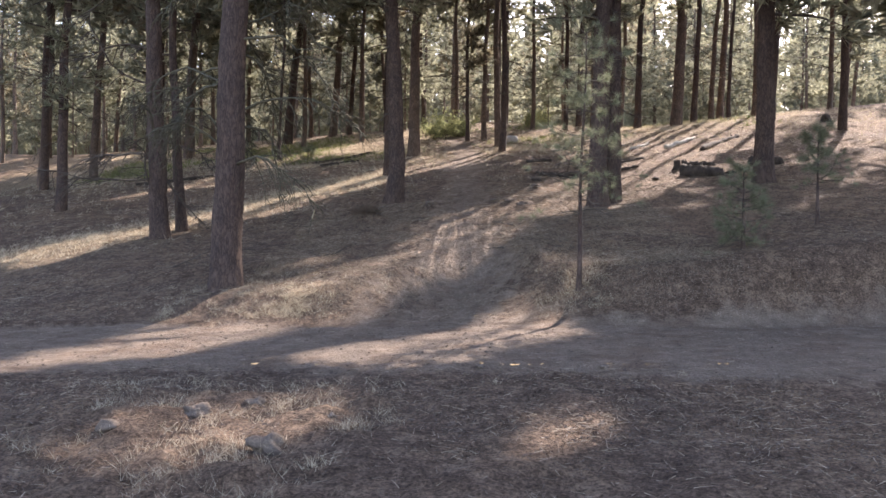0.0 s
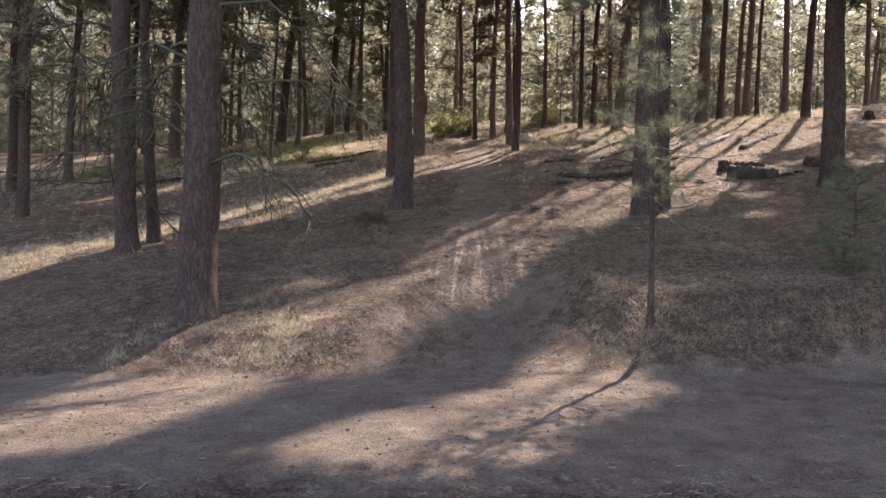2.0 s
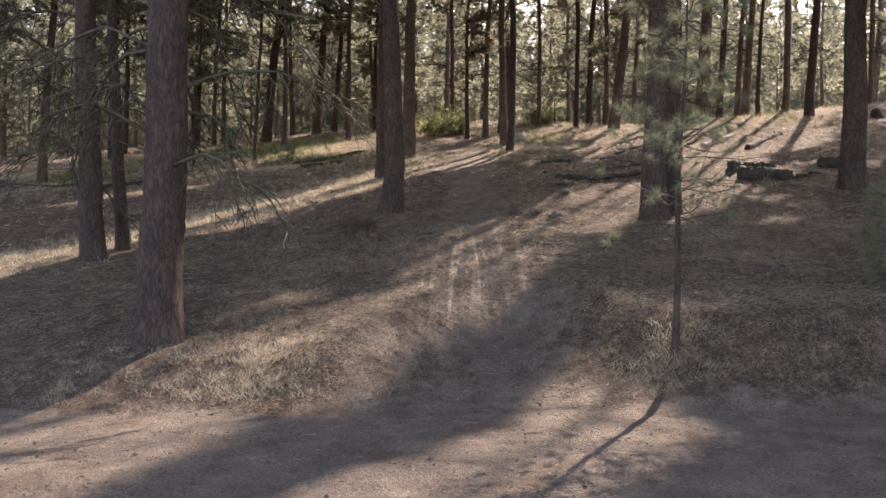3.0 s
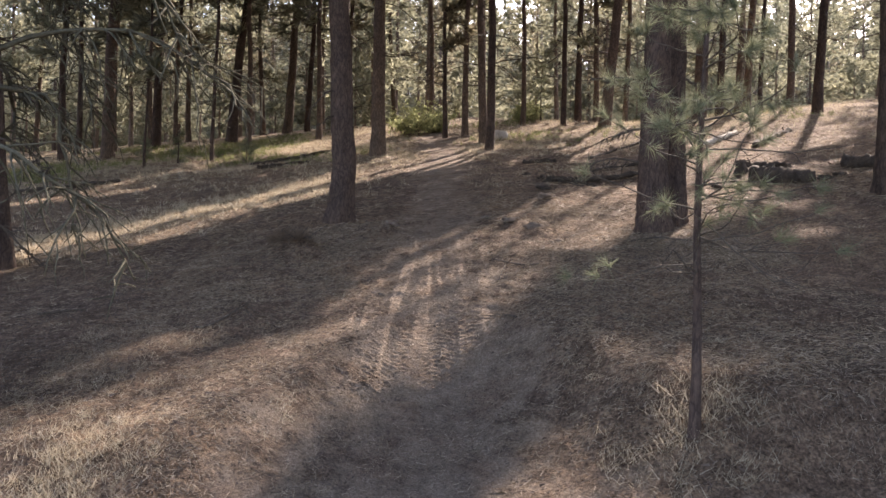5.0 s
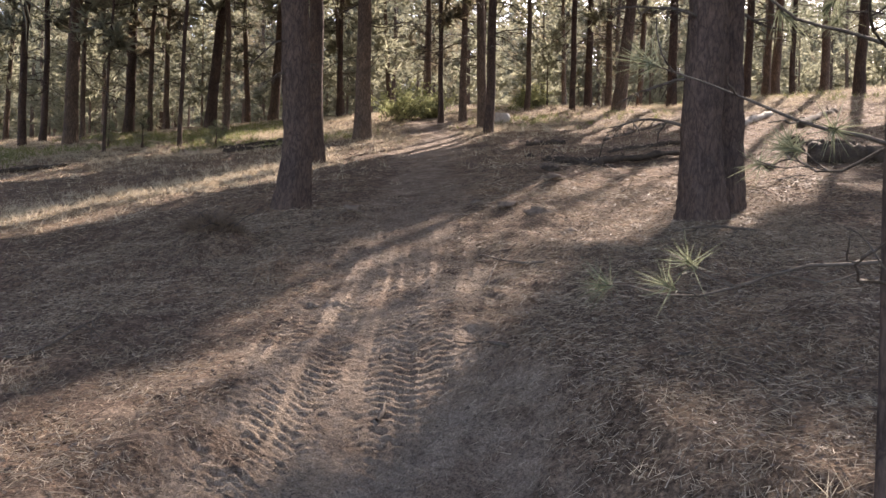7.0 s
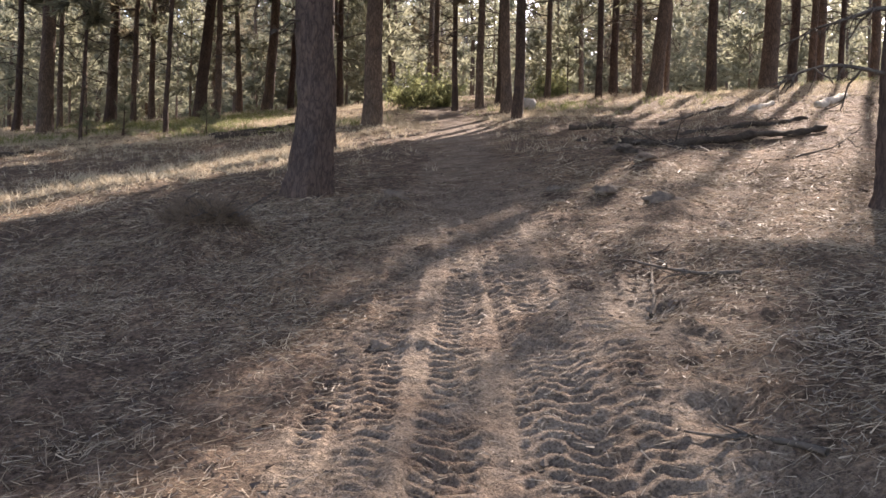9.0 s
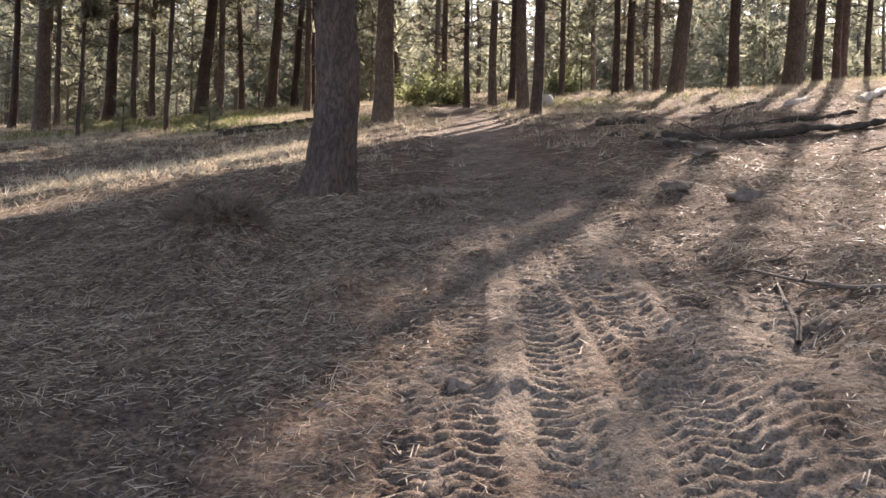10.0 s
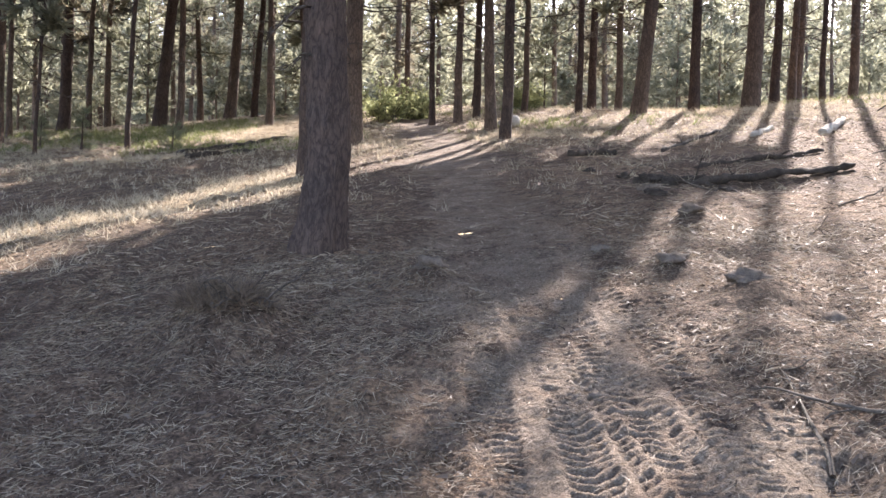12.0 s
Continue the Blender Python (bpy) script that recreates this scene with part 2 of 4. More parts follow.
def tread_z(x, y):
    """Knobbly tyre prints pressed into the loose dirt of the trail."""
    z = np.zeros_like(x)
    on = smooth(12.3, 13.4, y) * (1 - smooth(21.5, 24, y))
    for n, (off, half, deep) in enumerate(TRACKS):
        s = x - trail_x(y) - off - 0.09 * np.sin(y * 0.55 + n * 1.7) - 0.05 * (y - 16) * (off - 0.05) * -0.25
        inside = 1 - smooth(0.8, 1.1, np.abs(s) / half)
        wave = np.sin((y + 0.55 * np.abs(s) * (1 if n % 2 else -1)) * 2 * math.pi / (0.060 + 0.003 * n) + 0.6 * vnoise(x, y, 4, 20 + n))
        worn = 0.75 + 0.35 * vnoise(x, y, 1.4, 30 + n)
        rim = np.exp(-((np.abs(s) - half * 1.15) / 0.03) ** 2) * 0.012
        z = z * (1 - inside) + on * deep * worn * (inside * (0.0115 * np.clip(wave * 1.6, -0.8, 1) - 0.008) + rim * (1 - inside))
    for n, (off, half) in enumerate([(-0.72, 0.1), (-0.12, 0.11), (0.14, 0.11), (1.3, 0.10)]):
        s = x - 0.8 - off - 0.42 * (y - 5.5) - 0.05 * np.sin(y * 1.3 + n)
        inside = (1 - smooth(0.8, 1.1, np.abs(s) / half)) * smooth(4.6, 5.2, y) * (1 - smooth(8.2, 9.0, y))
        z += inside * (0.6 + 0.4 * vnoise(x, y, 1.4, 90 + n)) * (0.016 * np.clip(1.7 * np.sin((y + 0.4 * np.abs(s)) * 2 * math.pi / 0.11 + 0.8 * vnoise(x, y, 5, 94)), -1, 1) - 0.008)
    rubble = smooth(-0.2, -0.7, x) * smooth(-3.4, -2.6, x) * smooth(7.6, 7.0, y)
    z = z + rubble * (0.05 * vnoise(x, y, 3.1, 44) + 0.035 * np.abs(vnoise(x, y, 6.3, 45)))
    worn = 0.5 + 0.5 * (1 - bareness(x, y))
    z = z + worn * (0.018 * vnoise(x, y, 2.2, 46) + 0.014 * vnoise(x, y, 5.1, 47))
    crumbs = 0.010 * vnoise(x, y, 9, 41) + 0.008 * vnoise(x, y, 17, 42) + 0.006 * vnoise(x, y, 31, 43)
    return z + crumbs


# ---- mesh helpers ----
def mesh_of(name, verts, faces, mat, soft=False):
    me = bpy.data.meshes.new(name)
    me.from_pydata([tuple(v) for v in verts], [], faces)
    me.materials.append(mat)
    if soft:
        me.polygons.foreach_set("use_smooth", np.ones(len(me.polygons), bool))
    me.update()
    return me


def tri_mesh(name, corners, mat):
    """A mesh of loose triangles from an (n, 3, 3) array."""
    n = len(corners)
    me = bpy.data.meshes.new(name)
    me.vertices.add(3 * n)
    me.vertices.foreach_set("co", np.asarray(corners, np.float32).ravel())
    me.loops.add(3 * n)
    me.loops.foreach_set("vertex_index", np.arange(3 * n, dtype=np.int32))
    me.polygons.add(n)
    me.polygons.foreach_set("loop_start", np.arange(0, 3 * n, 3, dtype=np.int32))
    me.polygons.foreach_set("loop_total", np.full(n, 3, np.int32))
    me.materials.append(mat)
    me.update(calc_edges=True)
    return me


def part(name, me, parent, label=""):
    ob = new(name, me)
    ob.parent = parent
    if label:
        ob["label"] = label
    return ob


def thing(name, x, y, z, label, category, group="", kind=""):
    ob = new(name)
    ob.location = (x, y, z)
    return tagged(ob, label, category, group, kind)


def blades(root, way, length, width, rng):
    """One thin triangle for each root, along way (n, 3)."""
    n = len(root)
    side = np.cross(way, rng.normal(size=(n, 3)))
    side /= np.linalg.norm(side, axis=1, keepdims=True) + 1e-9
    w = (np.asarray(width) * np.ones(n))[:, None] * side * 0.5
    tip = root + way * (np.asarray(length) * np.ones(n))[:, None]
    return np.stack([root - w, root + w, tip], axis=1)


def tufts(centres, axes, count, length, width, spread, rng):
    """Sprays of needles: count blades round each axis."""
    n = len(centres)
    c, a = np.repeat(centres, count, 0), np.repeat(axes, count, 0)
    d = a + rng.normal(size=(n * count, 3)) * spread
    d /= np.linalg.norm(d, axis=1, keepdims=True) + 1e-9
    back_off = rng.random((n * count, 1)) * 0.45 * length
    return blades(c - a * back_off, d, length * rng.uniform(0.65, 1.15, n * count), width, rng)


def tube(verts, faces, points, radii, sides):
    """Append a tapered tube along points."""
    start = len(verts)
    for i, p in enumerate(points):
        ahead = (points[min(i + 1, len(points) - 1)] - points[max(i - 1, 0)]).normalized()
        u = ahead.orthogonal().normalized()
        v = ahead.cross(u)
        for k in range(sides):
            a = 2 * math.pi * k / sides
            verts.append(p + (u * math.cos(a) + v * math.sin(a)) * radii[i])
    for i in range(len(points) - 1):
        for k in range(sides):
            a, b = start + i * sides + k, start + i * sides + (k + 1) % sides
            faces.append((a, b, b + sides, a + sides))
    last = start + (len(points) - 1) * sides
    faces.append(tuple(range(last, last + sides)))


# ---- trees ----
def inside_outline(x, y, outline, soft):
    """1 inside a closed outline on the plan, 0 outside, with a soft edge."""
    odd, near = np.zeros(x.shape, bool), np.full(x.shape, 1e9)
    for (ax, ay), (bx, by) in zip(outline, outline[1:] + outline[:1]):
        crosses = (ay > y) != (by > y)
        odd ^= crosses & (x < ax + (bx - ax) * (y - ay) / (by - ay if by != ay else 1e-9))
        k = np.clip(((x - ax) * (bx - ax) + (y - ay) * (by - ay)) / ((bx - ax) ** 2 + (by - ay) ** 2), 0, 1)
        near = np.minimum(near, np.hypot(x - ax - k * (bx - ax), y - ay - k * (by - ay)))
    return smooth(-soft, soft, np.where(odd, near, -near) + 0.26)


def sunlit(x, y):
    """How open the canopy is over a place on the ground, 0 to 1: the gaps between the crowns."""
    x, y = np.asarray(x, float), np.asarray(y, float)
    x = x + 0.14 * vnoise(x, y, 0.9, 51) + 0.1 * vnoise(x, y, 2.4, 52)
    y2 = y + 0.25 * vnoise(x, y, 0.8, 53) + 0.15 * vnoise(x, y, 2.6, 54)
    out = np.zeros(np.broadcast(x, y).shape)
    for outline in OPENINGS:
        out = np.maximum(out, inside_outline(x, y2, outline, 0.12))
    for cx, cy, rx, ry, turn in CLEARINGS:
        ca, sa = math.cos(radians(turn)), math.sin(radians(turn))
        a, b = (x - cx) * ca + (y2 - cy) * sa, -(x - cx) * sa + (y2 - cy) * ca
        out = np.maximum(out, 1 - smooth(1.0, 1.3, np.sqrt((a / rx) ** 2 + (b / ry) ** 2)))
    return out


TRAIL_GAP = [(-0.35, 19.7), (0.4, 20.2), (1.4, 20.3), (1.5, 18.2), (1.5, 16.9), (0.9, 16.1), (0.0, 15.2), (-0.8, 13.9), (-1.5, 12.5), (-2.2, 12.4), (-3.9, 12.8), (-3.2, 13.7), (-2.1, 14.9), (-1.05, 15.9), (-0.8, 16.8), (-0.55, 18.3)]
ROAD_GAP = [(-1.9, 8.9), (-1.1, 10.0), (-0.3, 10.9), (0.3, 12.0), (0.7, 13.0), (1.5, 14.6), (2.1, 14.4), (2.3, 13.0), (2.3, 12.0), (1.9, 11.7), (1.2, 10.6), (0.4, 9.8), (0.3, 8.7), (-0.3, 8.4)]
VERGE_GAP = [(-5.2, 8.6), (-4.6, 9.4), (-4.1, 10.2), (-4.3, 12.3), (-2.6, 12.4), (-2.4, 11.2), (-3.0, 9.8), (-3.6, 8.8), (-4.4, 8.2)]
BANK_GAP = [(1.5, 19.6), (1.5, 22.0), (2.6, 24.0), (4.2, 24.6), (6.9, 26.9), (8.0, 24.5), (6.0, 21.5), (4.4, 19.8), (3.6, 18.4), (2.6, 17.9), (1.9, 18.4)]
BEND_GAP = [(-2.2, 28.2), (-0.2, 29.6), (1.8, 32.2), (2.3, 34.6), (0.6, 35.0), (-1.3, 33.0), (-2.9, 30.4)]
BAND_GAP = [(-8.8, 17.0), (-7.6, 18.8), (-6.2, 20.9), (-4.6, 22.4), (-3.2, 24.8), (-2.5, 26.2), (-1.9, 28.4), (-2.4, 30.0), (-3.1, 29.0), (-4.2, 27.0), (-5.8, 24.8), (-7.0, 22.6), (-8.5, 20.5), (-9.9, 19.0)]
OPENINGS = [TRAIL_GAP, ROAD_GAP, VERGE_GAP, BANK_GAP, BEND_GAP, BAND_GAP]
CLEARINGS = [  # middle, half sizes, turn of the first axis
    (-1.7, 6.3, 1.1, 0.9, 30), (0.95, 6.3, 0.4, 1.1, -22), (0.1, 5.7, 0.15, 0.4, 0), (2.2, 8.45, 0.45, 0.2, 10), (2.2, 9.1, 0.5, 0.12, 5),
    (0.6, 21.0, 0.7, 0.3, 0), (-2.4, 15.7, 0.7, 0.4, 20), (-3.0, 15.0, 0.3, 0.2, 0), (-1.7, 14.9, 0.4, 0.3, 30), (1.9, 15.2, 0.2, 0.5, -25), (5.2, 18.4, 0.35, 0.8, -25), (5.8, 20.6, 0.5, 0.7, -25), (4.3, 16.4, 0.25, 0.5, -25),
    (-9.5, 19.0, 2.5, 0.6, 40), (6.6, 26.3, 1.5, 1.9, -20), (9.3, 31, 2.4, 4, -30), (12.5, 37, 2.0, 4, -30), (-9.5, 30, 2.4, 0.8, 40), (-6, 40, 3, 1.5, 30), (-0.4, 42.4, 2.8, 1.8, 0), (3.2, 37.5, 1.2, 1.6, 0), (5, 33, 1, 1.5, 0)]


def falls_on(points):
    """Where the shadow of each point meets the ground (a few steps of the slope)."""
    z = ground_z(points[:, 0], points[:, 1])
    for _ in range(4):
        k = (points[:, 2] - z) / SUN.z
        x, y = points[:, 0] - SUN.x * k, points[:, 1] - SUN.y * k
        z = ground_z(x, y)
    return x, y


def trunk_mesh(radius, height, lean=(0.0, 0.0), bow=0.0, sides=12, rings=16, ridges=0.0, seed=0, mat=None, flare=0.2, taper=0.82):
    """A tapered, slightly bowed trunk with flared roots and, close by, bark plates with deep furrows."""
    r = random.Random(seed)
    ph = r.random() * 9
    verts, faces, axis = [], [], []
    for i in range(rings + 1):
        t = (i / rings) ** (1.6 if ridges else 1.25)
        h = -0.3 + (height + 0.3) * t
        g = max(h, 0)
        cx = lean[0] * g + bow * math.sin(g * 0.7 + ph) * min(1, g) + 0.02 * math.sin(g * 1.9 + ph)
        cy = lean[1] * g + 0.5 * bow * math.sin(g * 0.55 + 2 * ph) * min(1, g)
        rad = radius * (1 - taper * g / height) * (1 + flare * math.exp(-g / 0.28) + 0.06 * math.exp(-g / 1.2))
        axis.append((Vector((cx, cy, h)), rad))
        for k in range(sides):
            a = 2 * math.pi * k / sides
            lob = 1 + 0.10 * math.exp(-g / 0.35) * math.sin(4 * a + ph) + 0.03 * math.sin(2 * a + ph + g * 0.4)
            p = Vector((math.cos(a), math.sin(a), 0))
            if ridges:
                q = Vector((p.x * radius * 10, p.y * radius * 10, h * 2.8 + ph))
                q += 0.5 * noise.noise_vector(q * 0.8)
                cell = noise.voronoi(q)[0]
                furrow = min(1.0, (cell[1] - cell[0]) * 2.2)
                lob += ridges * (furrow - 0.6) / radius + 0.010 * noise.noise(q * 5) / radius
            verts.append(Vector((cx, cy, h)) + p * rad * lob)
    for i in range(rings):
        for k in range(sides):
            a, b = i * sides + k, i * sides + (k + 1) % sides
            faces.append((a, b, b + sides, a + sides))
    faces.append(tuple(range(rings * sides, (rings + 1) * sides)))
    return mesh_of("trunk", verts, faces, mat or BARK, True), axis


def along(axis, h):
    for (p, r), (q, s) in zip(axis, axis[1:]):
        if q.z >= h:
            t = (h - p.z) / max(q.z - p.z, 1e-6)
            return p.lerp(q, t), r + (s - r) * t
    return axis[-1]


def limb_points(root, turn, rise, length, droop, rnd, steps=6, wander=0.08):
    """A crooked limb that goes out along turn, rises at first and droops towards its tip."""
    p, points = root.copy(), [root.copy()]
    d = Vector((math.cos(turn), math.sin(turn), rise)).normalized()
    for i in range(steps):
        d = (d + Vector((rnd.gauss(0, wander), rnd.gauss(0, wander), rnd.gauss(0, wander) - droop))).normalized()
        p = p + d * (length / steps)
        points.append(p.copy())
    return points


def dead_limb(root, turn, rise, length, droop, thick, rnd, twigs, mat, hang=0.0, crook=0.11):
    """One bare branch with its twigs, as a mesh."""
    verts, faces = [], []
    main = limb_points(root, turn, rise, length, droop, rnd, 9, crook)
    tube(verts, faces, main, [thick * (1 - 0.85 * i / 9) + 0.003 for i in range(10)], 5)
    for _ in range(twigs):
        i = rnd.randrange(2, 9)
        base = main[i].lerp(main[i + 1] if i < 9 else main[i], rnd.random())
        l = length * rnd.uniform(0.12, 0.38)
        tw = limb_points(base, turn + rnd.uniform(-1.5, 1.5), rnd.uniform(-0.6, 0.4) - hang, l, droop * 0.6 + hang * 0.25, rnd, 5, 0.2)
        tube(verts, faces, tw, [thick * 0.42 * (1 - 0.75 * k / 5) + 0.002 for k in range(6)], 4)
        for _ in range(rnd.randrange(1, 5)):
            k = rnd.randrange(1, 5)
            fine = limb_points(tw[k], turn + rnd.uniform(-2.2, 2.2), rnd.uniform(-0.9, 0.4) - hang, l * rnd.uniform(0.3, 0.7), 0.06 + hang * 0.3, rnd, 3, 0.25)
            tube(verts, faces, fine, [thick * 0.22 + 0.0015, thick * 0.18 + 0.0012, thick * 0.14 + 0.001, 0.002], 3)
    return mesh_of("dead_branch", verts, faces, mat, True)


def crown_meshes(axis, height, low, reach, limbs, per, place, seed, needle=(0.45, 0.07, 10), open_sky=True, steps=5, sides=4):
    """Limbs and needle sprays from height low to the top; sprays over a clearing are left out."""
    rnd, rng = random.Random(seed), np.random.default_rng(seed)
    verts, faces, spots, ways, drawn = [], [], [], [], []
    for i in range(limbs):
        f = (i + rnd.random()) / limbs
        h = low + (height - low - 0.3) * f
        c, r = along(axis, h)
        length = reach * (0.35 + 0.65 * math.sin(math.pi * min(1, (1 - f) * 0.8 + 0.1))) * rnd.uniform(0.6, 1.15)
        drawn.append((limb_points(c, rnd.random() * 2 * math.pi, rnd.uniform(-0.25, 0.35), length, 0.02, rnd, 5, 0.1), r, length))
    if open_sky:   # few limbs hang over a clearing
        w = np.array([tuple(p) for pts, _, _ in drawn for p in pts[1:]]) + np.array(place)
        shut = sunlit(*falls_on(w)).reshape(-1, 5).mean(1) < 0.6
        drawn = [d for d, s in zip(drawn, shut) if s]
    for pts, r, length in drawn:
        line = pts if steps == 5 else [pts[0], pts[2], pts[5]]
        tube(verts, faces, line, [max(0.008, min(r, 0.05) * (1 - 0.8 * k / (len(line) - 1))) for k in range(len(line))], sides)
        for _ in range(per):
            k = 1 + int(rnd.random() ** 0.7 * 4)
            p = pts[k].lerp(pts[k + 1], rnd.random())
            off = Vector((rnd.gauss(0, 1), rnd.gauss(0, 1), rnd.gauss(0, 0.7))) * 0.2 * length
            spots.append(p + off)
            w = (pts[5] - pts[0]).normalized() + off.normalized() * 0.8 + Vector((0, 0, 0.5))
            ways.append(w.normalized())
    spots, ways = np.array([tuple(s) for s in spots]).reshape(-1, 3), np.array([tuple(w) for w in ways]).reshape(-1, 3)
    if open_sky:
        sx, sy = falls_on(spots + np.array(place))
        keep = rng.random(len(spots)) > sunlit(sx, sy) * 1.02
        spots, ways = spots[keep], ways[keep]
    length, width, count = needle
    return mesh_of("branchwork", verts, faces, TWIG, True), tufts(spots, ways, count, length, width, 0.55, rng)


TREE_LABEL = "tall ponderosa pine with dark furrowed bark on the slope"


def pine(x, y, radius, height, lean=(0.0, 0.0), bow=0.05, near=False, seed=1, low=None, reach=2.2, limbs=44, per=18, bare=8, needles=None, mat=None, spray_size=(0.45, 0.07, 10), label=TREE_LABEL):
    z = float(ground_z(x, y))
    tree = thing("pine_tree", x, y, z, label, "tree", "pines of the forest")
    sides, rings, ridges = (64, 190, 0.02) if near else (14, 22, 0.0)
    me, axis = trunk_mesh(radius, height, lean, bow, sides, rings, ridges, seed, mat or BARK)
    part("trunk", me, tree)
    low = height * 0.42 if low is None else low
    wood, spray = crown_meshes(axis, height, low, reach, limbs, per, (x, y, z), seed, spray_size)
    top, shade = crown_meshes(axis, height, max(low, 7.5), reach * 1.25 + 0.8, 42, 24, (x, y, z), seed + 5000, (0.62, 0.17, 5), True, 2, 3)
    part("branchwork", wood, tree)["kind"] = "stuff"
    part("branchwork", top, tree)["kind"] = "stuff"
    part("crown", tri_mesh("crown", np.concatenate([spray, shade]), needles or NEEDLE), tree)["kind"] = "stuff"
    rnd = random.Random(seed + 77)
    for _ in range(bare):
        h = rnd.uniform(1.8, max(2.5, low + 1))
        c, r = along(axis, h)
        me = dead_limb(c, rnd.random() * 2 * math.pi, rnd.uniform(-0.35, 0.35), rnd.uniform(0.6, 2.0), rnd.uniform(0.0, 0.11), 0.014 + 0.01 * rnd.random(), rnd, rnd.randrange(3, 8), TWIG, 0.0, 0.16)
        part("dead_branch", me, tree)
    return tree, axis


# ---- ground ----
def grid(xs, ys, holes=()):
    """Vertices and quads of a grid; quads wholly inside a hole are left out."""
    gx, gy = np.meshgrid(xs, ys)
    i = np.arange(gx.size).reshape(gx.shape)
    quads = np.stack([i[:-1, :-1], i[:-1, 1:], i[1:, 1:], i[1:, :-1]], -1).reshape(-1, 4)
    x, y = gx.ravel(), gy.ravel()
    for hole in holes:
        inside = (x >= hole[0] - 1e-6) & (x <= hole[1] + 1e-6) & (y >= hole[2] - 1e-6) & (y <= hole[3] + 1e-6)
        quads = quads[~inside[quads].all(1)]
    return x, y, quads


def steps(*runs):
    return np.unique(np.round(np.concatenate([np.linspace(a, b, n) for a, b, n in runs]), 5))


def build_ground():
    trail, bank, shoulder = (-1.2, 1.5, 14.4, 20.2), (-3.4, 3.8, 13.0, 23.0), (-3.2, 3.2, 4.6, 8.6)   # finer where tyre prints and clods show
    x, y, quads = grid(steps((-600, -60, 8), (-60, -16, 30), (-16, -3.4, 70), (-3.4, 3.8, 60), (3.8, 16, 70), (16, 60, 30), (60, 600, 8)),
                       steps((-600, -20, 8), (-20, 4.6, 24), (4.6, 8.6, 24), (8.6, 13.0, 34), (13.0, 23.0, 60), (23.0, 48, 100), (48, 110, 40), (110, 900, 10)), [bank, shoulder])
    for (x0, x1, y0, y1), nx, ny, holes in ((bank, 230, 300, [trail]), (trail, 140, 760, []), (shoulder, 230, 140, [])):
        fx, fy, fine = grid(steps((x0 - 0.02, x1 + 0.02, nx)), steps((y0 - 0.02, y1 + 0.02, ny)), holes)
        quads = np.concatenate([quads, fine + len(x)])
        x, y = np.concatenate([x, fx]), np.concatenate([y, fy])
    z = ground_z(x, y) + tread_z(x, y) * smooth(3.9, 3.5, np.abs(x)) * smooth(23.4, 22.8, y)
    me = bpy.data.meshes.new("ground")
    me.vertices.add(len(x))
    me.vertices.foreach_set("co", np.stack([x, y, z], 1).astype(np.float32).ravel())
    me.loops.add(quads.size)
    me.loops.foreach_set("vertex_index", quads.astype(np.int32).ravel())
    me.polygons.add(len(quads))
    me.polygons.foreach_set("loop_start", np.arange(0, quads.size, 4, dtype=np.int32))
    me.polygons.foreach_set("loop_total", np.full(len(quads), 4, np.int32))
    me.polygons.foreach_set("use_smooth", np.ones(len(quads), bool))
    me.materials.append(FLOOR)
    a = me.attributes.new("bare", "FLOAT", "POINT")
    a.data.foreach_set("value", bareness(x, y).astype(np.float32))
    a = me.attributes.new("dry", "FLOAT", "POINT")
    a.data.foreach_set("value", (0.75 * dryness(x, y)).astype(np.float32))
    me.update(calc_edges=True)
    tagged(new("ground", me), "brown needle-strewn forest slope with a packed dirt road and a rutted trail", "ground", kind="structure")


build_ground()

# ---- the measured pines ----
tree_a, axis_a = pine(-3.70, 13.85, 0.26, 19, (0.012, 0), 0.03, True, 11, bare=0, label="large ponderosa pine with deeply furrowed bark and drooping dead branches")
tree_f, axis_f = pine(-6.85, 19.7, 0.22, 18, (-0.055, 0), 0.04, True, 12, bare=4, label="dark ponderosa pine with long bare lower branches")
pine(-6.62, 20.45, 0.13, 13, (-0.05, 0.01), 0.05, False, 13, bare=5)
pine(-1.55, 22.4, 0.215, 20, (0.0, 0.01), 0.09, True, 14, bare=11, low=5.0, reach=3.4, limbs=56, per=20, label="bowed ponderosa pine with flaking bark beside the trail")
pine(-2.15, 29.0, 0.19, 17, (0.01, 0), 0.05, False, 15)
tree_d, axis_d = pine(3.38, 19.15, 0.215, 20, (0.012, 0), 0.03, True, 16, bare=6, low=4.0, reach=4.0, limbs=60, per=22, label="thick old ponderosa pine with dark bark above the bank")
pine(3.78, 19.65, 0.18, 19, (0.01, 0.01), 0.03, True, 18, bare=4, low=5.0, reach=3.2, limbs=40, per=24, label="dark ponderosa pine close behind a thicker one")
pine(7.75, 20.7, 0.24, 18, (-0.01, 0), 0.02, True, 17, bare=2, low=4.0, reach=3.6, limbs=50, per=20)
